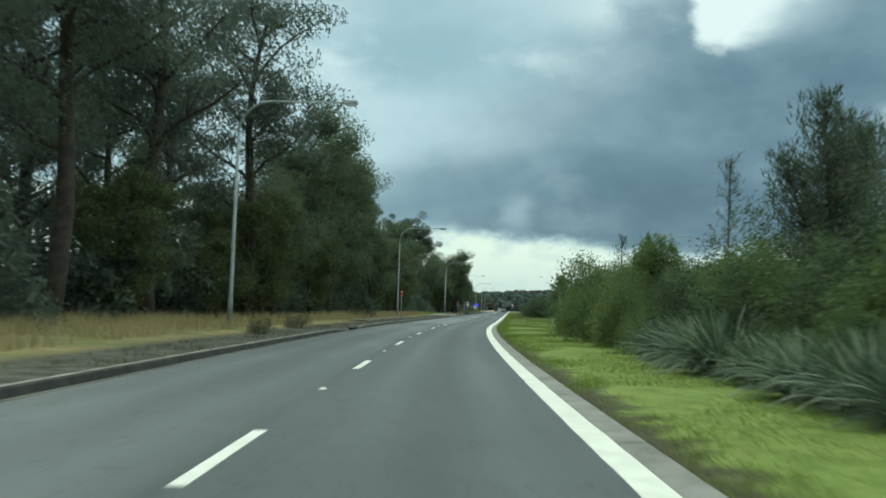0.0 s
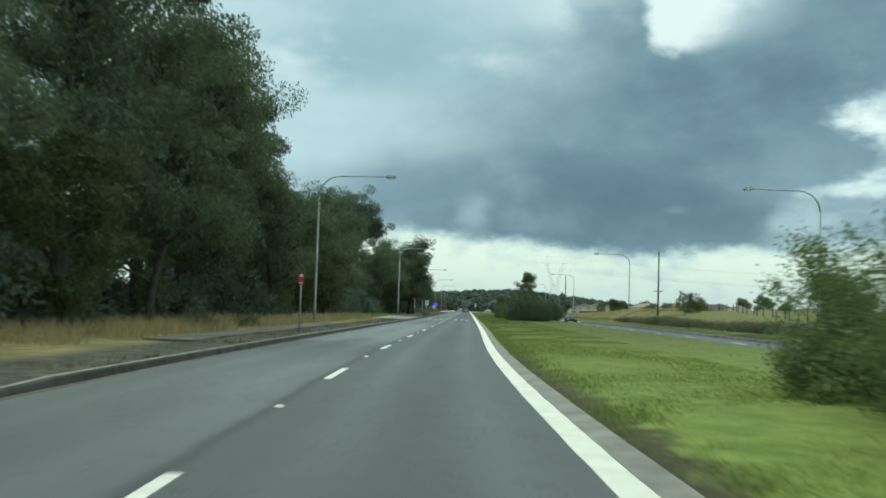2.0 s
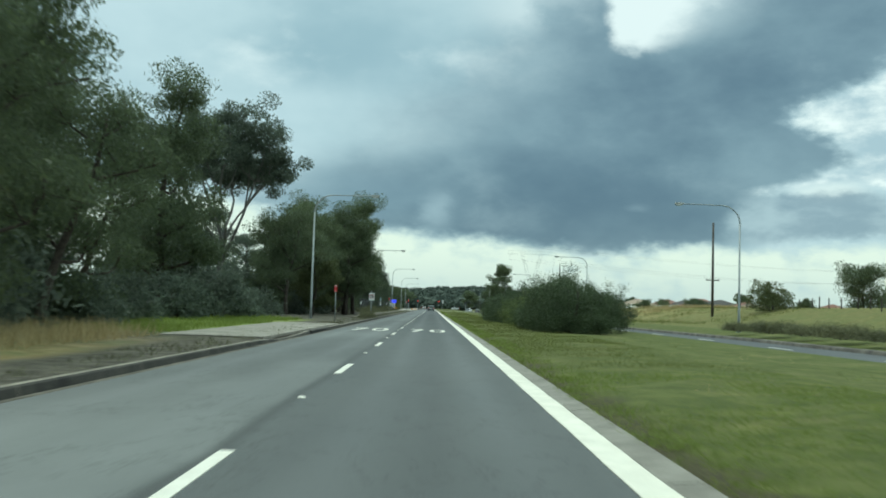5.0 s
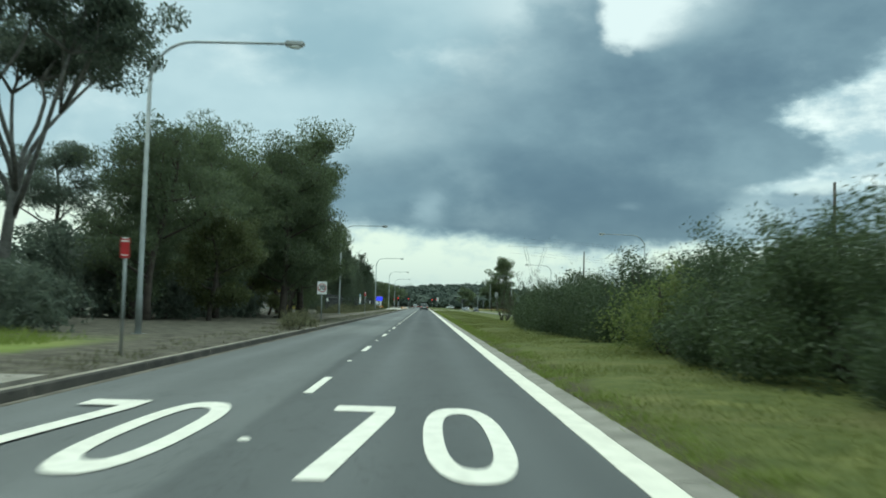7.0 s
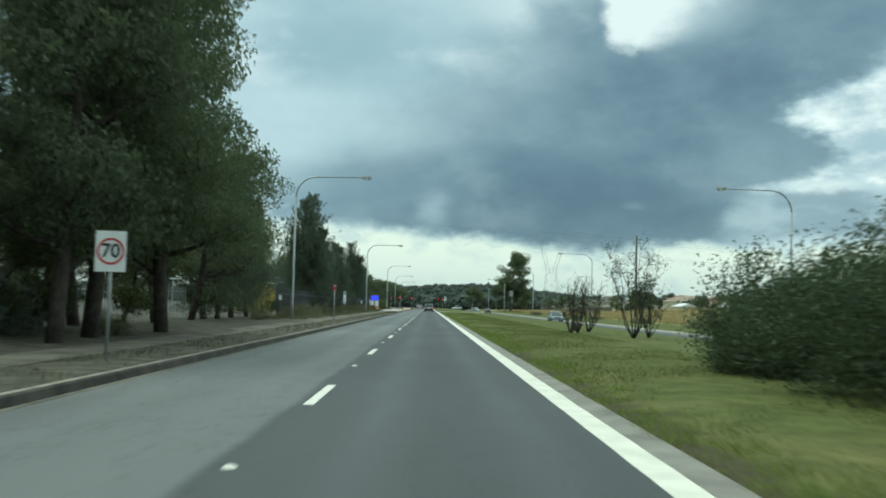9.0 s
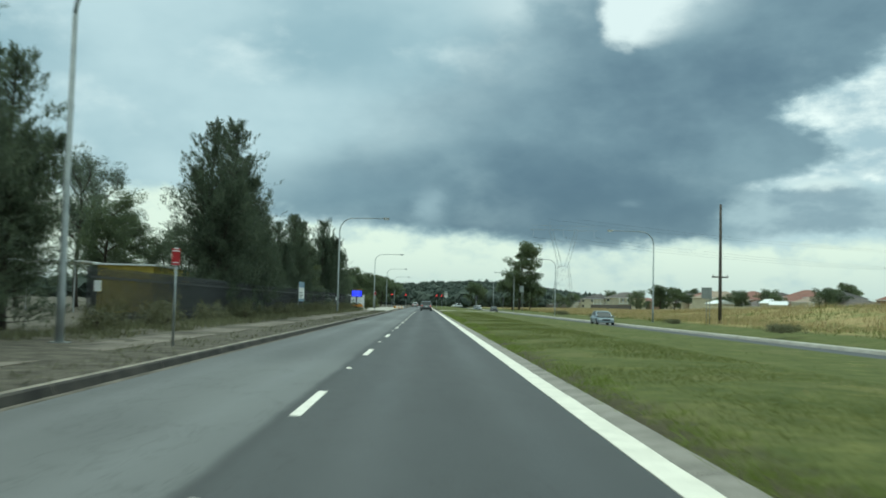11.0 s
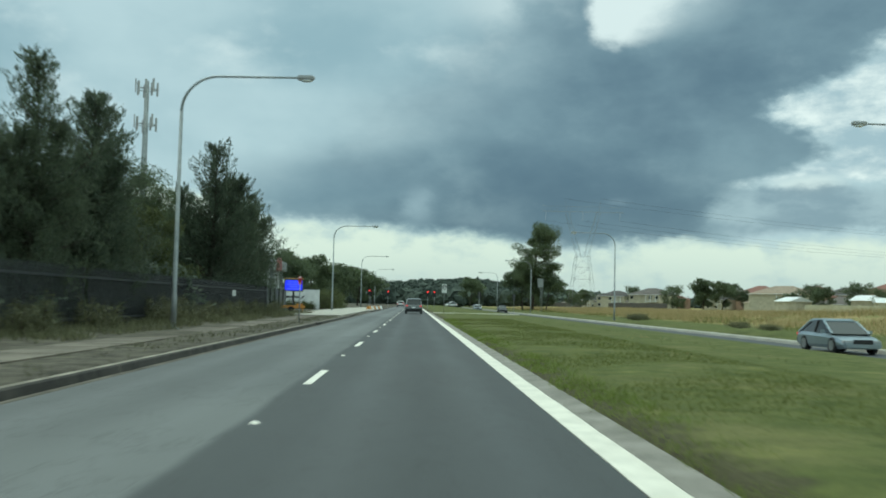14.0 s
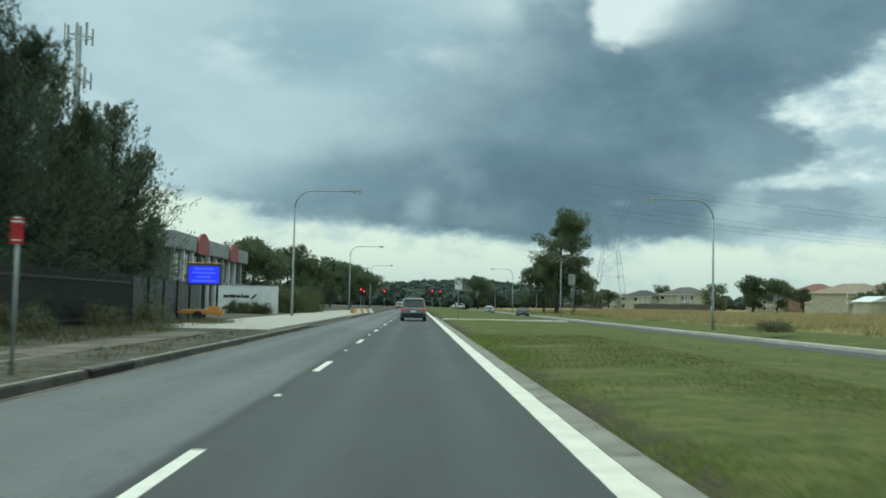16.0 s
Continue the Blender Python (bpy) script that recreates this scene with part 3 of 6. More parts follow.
for i in range(-2, 37):
    held("lane_stroke", stroke(2.1 + 12 * i, 4.95 + 12 * i, 0.0, 0.13, 0.012), road, "white painted lane stroke")
bm = bmesh.new()
bmesh.ops.create_cone(bm, cap_ends=True, segments=14, radius1=0.062, radius2=0.035, depth=0.022)
marker_mesh = part("road_marker", bm, PAINT, road, "white ceramic road marker").data
bpy.data.objects["road_marker"].matrix_world = Matrix.Translation(rp(9.6, -0.02, 0.016))
for i in range(-2, 30):
    if i:
        held("road_marker", marker_mesh, road, "white ceramic road marker").matrix_world = Matrix.Translation(rp(9.6 + 12 * i, -0.02, 0.016))
for i in range(0, 30):
    held("lane_stroke", stroke(40 + 12 * i, 43 + 12 * i, 18.6, 0.12, 0.012, -0.44), far_road, "white painted lane stroke")


# painted figures in both lanes
def painted(outline_loops, name, s0, lat0, label):
    """Loops of (x, y) made into a thin sheet of paint, loops paired as outer and inner rings or single outlines."""
    verts, faces = [], []
    outer, inner = outline_loops
    if inner:
        k = len(outer)
        verts = [rp(s0 + y, lat0 + x, 0.013)[:] for x, y in outer + inner]
        faces = [(i, (i + 1) % k, k + (i + 1) % k, k + i) for i in range(k)]
    else:
        verts = [rp(s0 + y, lat0 + x, 0.013)[:] for x, y in outer]
        faces = [(0, 1, 2, 6, 3), (6, 2, 4, 5)]
    ob = held(name, mesh_np(name, verts, faces, PAINT), road, label)
    return ob


def ring(cx, rx, ry, cy, n=36):
    out = []
    for i in range(n):
        a = 2 * math.pi * i / n
        c, s = math.cos(a), math.sin(a)
        out.append((cx + rx * math.copysign(abs(c) ** 0.75, c), cy + ry * math.copysign(abs(s) ** 0.8, s)))
    return out


for lat0 in (0.57, -2.45):
    painted(([(0.0, 4.9), (0.72, 4.9), (0.72, 4.15), (0.0, 4.3), (0.36, 0.0), (0.12, 0.0), (0.5, 4.3)], None), "road_figure_seven", 139.7, lat0, "white painted figure seven")
    painted((ring(1.48, 0.42, 2.45, 2.45), ring(1.48, 0.22, 1.85, 2.45)), "road_figure_nought", 139.7, lat0, "white painted figure nought")


# drain inlets let into the kerb
def build_inlet(s0, length):
    ob = thing("drain_inlet", "concrete drain inlet with a dark opening in the kerb", "drain inlet", "drain inlets")
    k0 = kerb_lat(s0)
    part("lintel", box(bmesh.new(), k0 - 0.32, 0, 0.085, k0 - 0.02, length, 0.132, 0.012), CONCRETE_DARK, ob, "stained concrete lintel")
    # solid block; the shade inside the opening is put into its near-black colour
    part("opening", box(bmesh.new(), k0 - 0.5, 0.08, -0.04, k0 - 0.025, length - 0.08, 0.083), DRAIN_SHADE, ob, "black block coloured as the shade in the drain opening")
    ob.matrix_world = place(s0, 0.0)


DRAIN_SHADE = surface("drain_shadow", (0.006, 0.006, 0.006), (0.012, 0.012, 0.012), 3, 0.95, bump=0)
for s0, length in ((42, 2.4), (132.5, 5.5), (272, 2.4), (312, 2.4)):
    build_inlet(s0, length)


# concrete crossings and footpath on the left
def slab(name, s0, s1, l0, l1, z, label, mat=CONCRETE, joint=3.0):
    ob = thing(name, label, "pavement", kind="structure")
    n = max(1, round((s1 - s0) / joint))
    d = (s1 - s0) / n
    for i in range(n):
        a, b = s0 + i * d + 0.012, s0 + (i + 1) * d - 0.012
        verts = [rp(s, l, h)[:] for s in (a, b) for l, h in ((l0, z - 0.1), (l0, z), (l1, z), (l1, z - 0.1))]
        faces = [(0, 1, 5, 4), (1, 2, 6, 5), (2, 3, 7, 6), (0, 3, 2, 1), (4, 5, 6, 7)]
        held("paving_slab", mesh_np("paving_slab", verts, faces, mat), ob)
    return ob


slab("pavement_1", 122.5, 146, -7.0, -3.62, 0.175, "pale concrete crossing beside the kerb")
slab("pavement_2", 60, 92, -6.6, -5.2, 0.17, "pale concrete footpath through dry grass", CONCRETE_DUSTY, 2.0)
slab("pavement_3", 180, 330, -6.6, -5.2, 0.142, "dusty concrete footpath beside the kerb", CONCRETE_DUSTY, 2.0)
slab("pavement_4", 332, 420, -8.6, -3.75, 0.20, "pale concrete forecourt and crossing", CONCRETE_PALE)
slab("median_path", 367.5, 369.0, 3.9, 13.5, 0.175, "white concrete strip across the median", PAINT_EDGE, 1.5)


# ---------- street lamps ----------
def build_lamp():
    ob = thing("street_lamp", "tall galvanised street lamp with a curved arm", "street lamp", "street lamps")
    bm = tube(bmesh.new(), [(0, 0, -0.3), (0, 0, 1.2), (0, 0, 1.25), (0, 0, 8.0)], [0.105, 0.10, 0.085, 0.06], 12)
    part("pole", bm, STEEL, ob, smooth=True)
    pts = [(0, 0, 7.95)] + [(1.35 - 1.35 * math.cos(a), 0, 8.0 + 1.32 * math.sin(a)) for a in np.linspace(0.1, math.pi / 2, 9)] + [(4.3, 0, 9.36)]
    part("arm", tube(bmesh.new(), pts, [0.055] * 4 + [0.045] * 5 + [0.04, 0.036][:len(pts) - 9], 10), STEEL, ob, smooth=True)
    bm = box(bmesh.new(), 4.2, -0.13, 9.27, 4.85, 0.13, 9.45, 0.05)
    for v in bm.verts:
        if v.co.x > 4.6:
            v.co.y *= 0.75
    hd = part("lamp_head", bm, LAMP_GREY, ob, "grey lamp housing")
    bm = bmesh.new()
    bmesh.ops.create_uvsphere(bm, u_segments=14, v_segments=8, radius=0.1)
    for v in bm.verts:
        v.co = Vector((4.55 + v.co.x * 2.3, v.co.y * 1.0, 9.27 + v.co.z * 0.7))
    part("lens", bm, SIGN_WHITE, hd, "clear lamp lens", True)
    part("base_plate", box(bmesh.new(), -0.2, -0.2, -0.02, 0.2, 0.2, 0.03, 0.008), STEEL, ob)
    return ob


lamp = build_lamp()
lamp.matrix_world = place(32.8, -7.3, 0.13)
for s, lat in ((92, -7.2), (162, -7.3), (230, -7.3), (297.8, -7.12), (365, -7.3), (432, -8.0), (500, -8.4)):
    copy_thing(lamp, place(s, lat, 0.13))
for s, lat in ((25, 24.5), (92.7, 24.5), (160.5, 24.3), (228.6, 24.5), (302, 24.8), (363.5, 23.4), (432, 23.0), (500, 23.0)):
    copy_thing(lamp, place(s, lat, -0.1, 180))


# ---------- trees ----------
def leaves(name, centres, ways, length, width, mat, rng, faces_out=None):
    """Leaves as small pointed blades: one at each centre along its way."""
    n = len(centres)
    ways = ways / np.linalg.norm(ways, axis=1, keepdims=True)
    other = rng.normal(size=(n, 3))
    side = np.cross(ways, other)
    side /= np.linalg.norm(side, axis=1, keepdims=True)
    ln = length * rng.uniform(0.6, 1.35, (n, 1))
    wd = width * rng.uniform(0.6, 1.35, (n, 1))
    low = centres - ways * ln / 2
    v = np.stack([low - side * wd / 2, low + side * wd / 2, centres + ways * ln / 2], 1)
    idx = np.arange(n)[:, None] * 3
    return mesh_np(name, v.reshape(-1, 3), idx + np.arange(3), mat)


def limb(bm, a, b, r0, r1, rng, bend=0.12, n=5, sides=6):
    a, b = np.array(a, float), np.array(b, float)
    ln = np.linalg.norm(b - a)
    pts = []
    off = rng.normal(size=3) * bend * ln
    off2 = rng.normal(size=3) * bend * 0.5 * ln
    for i in range(n):
        f = i / (n - 1)
        pts.append(a + (b - a) * f + off * math.sin(math.pi * f) * 0.5 + off2 * math.sin(2 * math.pi * f) * 0.4)
    tube(bm, [tuple(p) for p in pts], [r0 + (r1 - r0) * i / (n - 1) for i in range(n)], sides)
    return pts


def build_gum(seed, height, reach, bare, n_leaf, mat, bark, clump=0.9, limbs=9, leaf=(0.30, 0.11), open_crown=False):
    """A eucalypt: bent trunk, rising limbs, clumps of hanging leaves at the ends."""
    rng = np.random.default_rng(seed)
    ob = thing("gum_tree", "", "tree", "roadside trees")
    bm = bmesh.new()
    top = np.array([rng.normal() * 0.06 * height, rng.normal() * 0.06 * height, height * 0.86])
    r = 0.016 * height + 0.06
    spine = limb(bm, (0, 0, -0.2), top, r, r * 0.25, rng, 0.06, 9, 9)
    tips = [top + rng.normal(size=3) * 0.3 for _ in range(3)]
    for i in range(limbs):
        f = bare + (0.97 - bare) * (i + rng.uniform(0, 0.8)) / limbs
        k = min(int(f * 8), 7)
        start = spine[k] + (spine[k + 1] - spine[k]) * (f * 8 - k)
        a = i * 2.4 + rng.normal() * 0.5
        out = reach * (0.62 + 0.5 * math.sin(math.pi * min(1, (f - bare) / (1.02 - bare)) ** 0.8)) * rng.uniform(0.75, 1.0)
        if open_crown:
            out = reach * rng.uniform(0.5, 1.0)
        end = start + np.array([math.cos(a) * out, math.sin(a) * out, out * rng.uniform(0.25, 0.85) * (1.4 if open_crown else 1)])
        end[2] = min(end[2], height * 0.98)
        pts = limb(bm, start, end, r * 0.42 * (1.05 - 0.5 * f), 0.03, rng, 0.16, 6, 6)
        tips += [end, pts[4], pts[3]] if not open_crown else [end, pts[4]]
        for _ in range(5 if open_crown else 4):
            j = rng.integers(2, 5)
            q = pts[j] + np.append(np.clip(rng.normal(size=2), -1.4, 1.4) * out * 0.34, rng.uniform(0.05, 0.45) * out)
            limb(bm, pts[j], q, 0.035, 0.012, rng, 0.2, 4, 4)
            tips.append(q)
            if rng.random() < 0.6:
                q2 = q + np.clip(rng.normal(size=3), -1.3, 1.3) * reach * 0.2
                limb(bm, pts[j] * 0.3 + q * 0.7, q2, 0.02, 0.008, rng, 0.2, 3, 4)
                tips.append(q2)
    part("trunk", bm, bark, ob, smooth=True)
    tips = np.array(tips)
    pick = rng.integers(0, len(tips), n_leaf)
    ball = rng.normal(size=(n_leaf, 3))
    ball *= rng.uniform(0.15, 1, (n_leaf, 1)) ** 0.45 / np.linalg.norm(ball, axis=1, keepdims=True)
    spread = ball * np.array([1.55, 1.55, 1.0]) * clump * rng.uniform(0.6, 1.2, len(tips))[pick][:, None]
    ways = rng.normal(size=(n_leaf, 3)) * 0.65 + np.array([0, 0, -0.9])
    held("crown", leaves("crown", tips[pick] + spread, ways, leaf[0], leaf[1], mat, rng), ob)
    return ob


def build_she_oak(seed, height, reach, n_leaf, mat=None, leaders=3, branches=110, girth=0.0, needle=(0.23, 0.045)):
    """A she-oak: a broad cone of rising branches, each set with fine upright plumes, and pointed leaders."""
    rng = np.random.default_rng(seed)
    ob = thing("she_oak", "", "tree", "roadside trees")
    bm = bmesh.new()
    main = limb(bm, (0, 0, -0.2), (rng.normal() * 0.2, rng.normal() * 0.2, height * 0.97), girth or 0.014 * height + 0.05, 0.02, rng, 0.02, 9, 8)
    spines = [(main, 1.0)]
    for i in range(leaders):
        a = i * 2.3 + rng.normal() * 0.3
        d = reach * rng.uniform(0.32, 0.55)
        top = height * rng.uniform(0.62, 0.88)
        mid = limb(bm, main[int(rng.integers(1, 3))], (math.cos(a) * d, math.sin(a) * d, top), 0.09, 0.015, rng, 0.06, 9, 6)
        spines.append((mid, 0.55))
    base, tilt, size = [], [], []
    for spine, k in spines:
        count = int(branches * k)
        for i in range(count):
            f = 0.05 + 0.94 * (i / count) ** 0.95
            j = min(int(f * 8), 7)
            start = spine[j] + (spine[j + 1] - spine[j]) * (f * 8 - j)
            a = i * 2.4 + rng.normal() * 0.5
            out = reach * (1.0 if k == 1.0 else 0.6) * min(1.0, 0.5 + 2.2 * f) * (1.0 - f) ** 0.8 * rng.uniform(0.6, 1.1) + 0.15 * min(1, reach)
            d = np.array([math.cos(a), math.sin(a), rng.uniform(0.0, 0.3) + 0.8 * f])
            end = start + d * out
            pts = limb(bm, start, end, 0.028 if reach > 1 else 0.01, 0.006, rng, 0.12, 4, 4)
            for g in np.linspace(0.25, 1.0, max(3, int(out * 3.2))):
                m = min(int(g * 3), 2)
                base.append(pts[m] + (pts[m + 1] - pts[m]) * (g * 3 - m))
                tilt.append(d * 0.45 + np.array([0, 0, 0.75]) + rng.normal(size=3) * 0.3)
                size.append(min(0.3 + 0.22 * out, 1.1) * rng.uniform(0.7, 1.25) * min(1, reach))
    part("trunk", bm, BARK_DARK, ob, smooth=True)
    base, tilt, size = np.array(base), np.array(tilt), np.array(size)
    pick = rng.integers(0, len(base), n_leaf)
    u = rng.uniform(0.0, 1.0, (n_leaf, 1))
    cen = base[pick] + tilt[pick] * size[pick][:, None] * u + np.clip(rng.normal(size=(n_leaf, 3)), -1.7, 1.7) * 0.27 * size[pick][:, None] * (1.25 - u)
    way = tilt[pick] + rng.normal(size=(n_leaf, 3)) * 0.45
    held("crown", leaves("crown", cen, way, needle[0], needle[1], mat or LEAF_SHE, rng), ob)
    return ob


def build_umbrella(seed, height, reach, n_leaf, mat, bark):
    """An open gum: pale trunk that forks low, long bare limbs and a rounded roof of leaf clumps."""
    rng = np.random.default_rng(seed)
    ob = thing("gum_tree", "", "tree", "roadside trees")
    bm = bmesh.new()
    fork = np.array([0.2, 0.0, height * 0.30])
    limb(bm, (0, 0, -0.2), fork, 0.30, 0.22, rng, 0.04, 5, 10)
    tips = []
    for i in range(7):
        a = i * 2 * math.pi / 7 + rng.normal() * 0.25
        d = reach * rng.uniform(0.25, 0.62)
        knee = np.array([math.cos(a) * d, math.sin(a) * d, height * rng.uniform(0.48, 0.62)])
        pts = limb(bm, fork - np.array([0, 0, rng.uniform(0, 1.5)]), knee, 0.14, 0.08, rng, 0.10, 6, 7)
        for _ in range(4):
            b = a + rng.normal() * 0.5
            r = reach * rng.uniform(0.45, 1.0)
            top = np.array([math.cos(b) * r, math.sin(b) * r, height * (0.98 - 0.24 * (r / reach) ** 2) * rng.uniform(0.74, 1.0)])
            mid = limb(bm, knee, top, 0.085, 0.03, rng, 0.14, 6, 6)
            tips += [top, mid[4], mid[3]]
            for _ in range(6):
                st = mid[int(rng.integers(2, 6))]
                q = st + np.clip(rng.normal(size=3), -1.3, 1.3) * np.array([1.0, 1.0, 0.6]) * reach * 0.17 + np.array([0, 0, 0.4])
                limb(bm, st, q, 0.03, 0.01, rng, 0.15, 4, 4)
                tips.append(q)
    part("trunk", bm, bark, ob, smooth=True)
    tips = np.array(tips)
    pick = rng.integers(0, len(tips), n_leaf)
    ball = rng.normal(size=(n_leaf, 3))
    ball *= rng.uniform(0.1, 1, (n_leaf, 1)) ** 0.5 / np.linalg.norm(ball, axis=1, keepdims=True)
    cen = tips[pick] + ball * np.array([1.05, 1.05, 0.85]) * rng.uniform(0.6, 1.15, len(tips))[pick][:, None]
    held("crown", leaves("crown", cen, rng.normal(size=(n_leaf, 3)) * 0.6 + np.array([0, 0, -0.9]), 0.26, 0.10, mat, rng), ob)
    return ob


def build_shrub(seed, height, reach, n_leaf, mat, leaf=(0.13, 0.06), stems=9, top_twigs=14, category="shrub", skirt=0):
    """A dense shrub: stems from the ground, leaves in clumps over a rough dome, twigs that stick out."""
    rng = np.random.default_rng(seed)
    ob = thing("shrub", "", category, "median shrubs")
    bm = bmesh.new()
    heads = []
    for i in range(stems):
        a = rng.uniform(0, 6.283)
        end = np.array([math.cos(a) * reach * rng.uniform(0.1, 0.75), math.sin(a) * reach * rng.uniform(0.1, 0.75), height * rng.uniform(0.45, 0.85)])
        limb(bm, (math.cos(a) * 0.25, math.sin(a) * 0.25, -0.1), end, 0.045, 0.012, rng, 0.15, 5, 5)
    k = 110
    for i in range(k):
        a, c = rng.uniform(0, 6.283), rng.uniform(0.0, 1) ** 0.8
        bulge = 1 + 0.24 * math.sin(3 * a + seed) + 0.12 * math.sin(5 * a + 2 * seed) + rng.normal() * 0.15
        ph = math.asin(c)
        heads.append((math.cos(a) * math.cos(ph) ** 0.5 * reach * bulge * 0.95, math.sin(a) * math.cos(ph) ** 0.5 * reach * bulge * 0.95, 0.12 + c * height * (0.78 + 0.13 * math.sin(2 * a + 1.7 * seed) + rng.normal() * 0.11)))
    for i in range(skirt):
        a = rng.uniform(0, 6.283)
        heads.append((math.cos(a) * reach * 0.9, math.sin(a) * reach * 0.9, rng.uniform(0.08, 0.3) * height))
    inner = [(h[0] * 0.6, h[1] * 0.6, h[2] * 0.75) for h in heads[:45]]
    heads = np.array(heads + inner)
    twigs = []
    for i in range(top_twigs):
        h = heads[rng.integers(0, k)]
        q = h + np.array([rng.normal() * 0.2, rng.normal() * 0.2, rng.uniform(0.2, 0.55)])
        limb(bm, h, q, 0.012, 0.005, rng, 0.1, 3, 4)
        twigs += [h + (q - h) * f for f in (0.5, 0.75, 1.0)]
    tagged(part("woody_base", bm, BARK_DARK, ob, smooth=True), kind="stuff")
    pick = rng.integers(0, len(heads), n_leaf)
    cen = heads[pick] + rng.normal(size=(n_leaf, 3)) * np.array([0.24, 0.24, 0.2]) * (reach / 2) ** 0.5
    tw = np.repeat(np.array(twigs), 14, 0) if twigs else np.zeros((0, 3))
    cen = np.concatenate([cen, tw + rng.normal(size=tw.shape) * 0.07])
    cen[:, 2] = np.maximum(cen[:, 2], 0.03)
    ways = rng.normal(size=cen.shape) + np.array([0, 0, 0.5])
    held("foliage", leaves("foliage", cen, ways, leaf[0], leaf[1], mat, rng), ob)
    return ob


def scatter(proto, spots, label, seed=5):
    """The first spot takes the prototype itself, the rest are copies, each turned and sized."""
    rng = np.random.default_rng(seed)
    for i, (s, lat, size) in enumerate(spots):
        m = place(s, lat, 0.12, rng.uniform(0, 360), size, size * rng.uniform(0.94, 1.06))
        if i == 0:
            proto.matrix_world = m
            ob = proto
        else:
            ob = copy_thing(proto, Matrix(m) @ Matrix.Diagonal((1 / proto.scale[0], 1 / proto.scale[1], 1 / proto.scale[2], 1)))
        tagged(ob, label)


gum_a = build_gum(11, 15.0, 4.2, 0.14, 34000, LEAF_GUM, BARK_DARK, 0.92, 12, (0.23, 0.095))
gum_b = build_gum(12, 17.0, 4.6, 0.20, 26000, LEAF_GREY, BARK_DARK, 1.0, 12, (0.28, 0.11))
gum_c = build_gum(13, 11.0, 3.4, 0.10, 20000, LEAF_GUM, BARK_DARK, 0.8, 11, (0.21, 0.085))
gum_y = build_gum(14, 9.0, 3.0, 0.08, 12000, LEAF_YELLOW, BARK_DARK, 0.7, 10)
gum_open = build_umbrella(15, 20.2, 6.6, 58000, LEAF_GREY, BARK_PALE)
gum_tall = build_gum(16, 21.0, 5.2, 0.20, 22000, LEAF_GREY, BARK_DARK, 1.0, 14, (0.25, 0.10))

scatter(gum_tall, [(22, -15, 1.0), (8, -17, 0.95), (36, -18, 0.95), (-8, -15, 1.0)], "tall dark gum tree with gaps in its crown")
gum_lean = build_gum(19, 21.0, 5.4, 0.34, 19000, LEAF_GREY, BARK_DARK, 0.9, 13, (0.25, 0.10), True)
scatter(gum_lean, [(48, -10.8, 0.95), (38, -12.5, 1.0), (29, -13, 1.05), (54, -18, 0.8), (286, -28, 0.6), (296, -30, 0.62), (277, -29, 0.5)], "tall sparse gum tree with sky between its leaf clumps", 16)
scatter(gum_a, [(44, -15, 0.6), (52, -13, 0.55), (58, -12.5, 0.66), (67, -12.3, 1.08), (74, -12, 1.1), (80, -12.3, 1.02), (84, -13, 0.98), (91, -13.5, 0.92), (97, -14.5, 0.9), (108, -12.5, 0.6), (150, -15, 1.0), (187, -10.5, 0.72), (197, -8.2, 0.86), (193, -7.6, 0.74), (181, -13.5, 0.64), (202, -7.6, 0.86), (204.5, -11.5, 0.8), (213, -11, 0.8), (191, -13.5, 0.85), (119, -13.5, 0.8), (128, -15, 0.85), (314, -13.5, 0.52), (283, -25, 0.6), (291, -26, 0.62), (300, -25, 0.55), (275, -29, 0.6), (268, -30, 0.6), (312, -24, 0.55)],
        "dense dark green gum tree on the verge", 6)
scatter(gum_b, [(50, -20, 1.0), (64, -19, 0.6), (78, -20, 0.6), (92, -18, 0.62), (106, -19, 0.62), (120, -18, 0.65), (140, -20, 0.9), (30, -23, 1.0), (10, -26, 1.0), (42, -26, 1.0), (20, -29, 1.0), (56, -28, 1.0), (196, -24, 0.7), (222, -24, 0.6)],
        "tall grey-green gum tree in a dense stand", 7)
scatter(gum_c, [(54, -10.5, 0.7), (70, -10.0, 0.75), (94, -10.5, 0.85), (100, -10.5, 0.85), (114, -10.5, 0.85), (124, -11.5, 0.8), (133, -14, 0.75), (163, -19, 0.78), (168, -22.5, 0.85), (158, -17.5, 0.7), (171, -20, 0.66), (177, -11.5, 0.92), (219, -11, 0.85), (224, -11.5, 0.85), (199, -15.5, 0.6), (194, -14, 0.55), (206, -15, 0.55), (212, -16, 0.6)],
        "bushy dark gum sapling at the edge of the stand", 8)
scatter(gum_y, [(103, -9.5, 0.95), (46.5, -10, 0.7), (51, -10.2, 0.82), (43, -10.6, 0.5), (62, -9.8, 0.7), (182, -9.8, 0.7), (110, -9.5, 0.8), (34, -12, 0.7), (208, -11, 0.55), (200.5, -11.5, 0.6), (196, -11, 0.5), (312.5, -12.3, 0.6), (317, -12.8, 0.62)], "young gum tree with yellow-green leaves", 9)
scatter(gum_open, [(174.5, -17.1, 1.0)], "open pale-limbed gum tree with a wide crown", 10)
gum_open_b = build_gum(17, 20.0, 4.2, 0.30, 30000, LEAF_GUM, BARK_DARK, 1.1, 12, (0.34, 0.13))
scatter(gum_open_b, [(470, 28.2, 1.08)], "tall lone gum tree with a dense dark crown", 10)

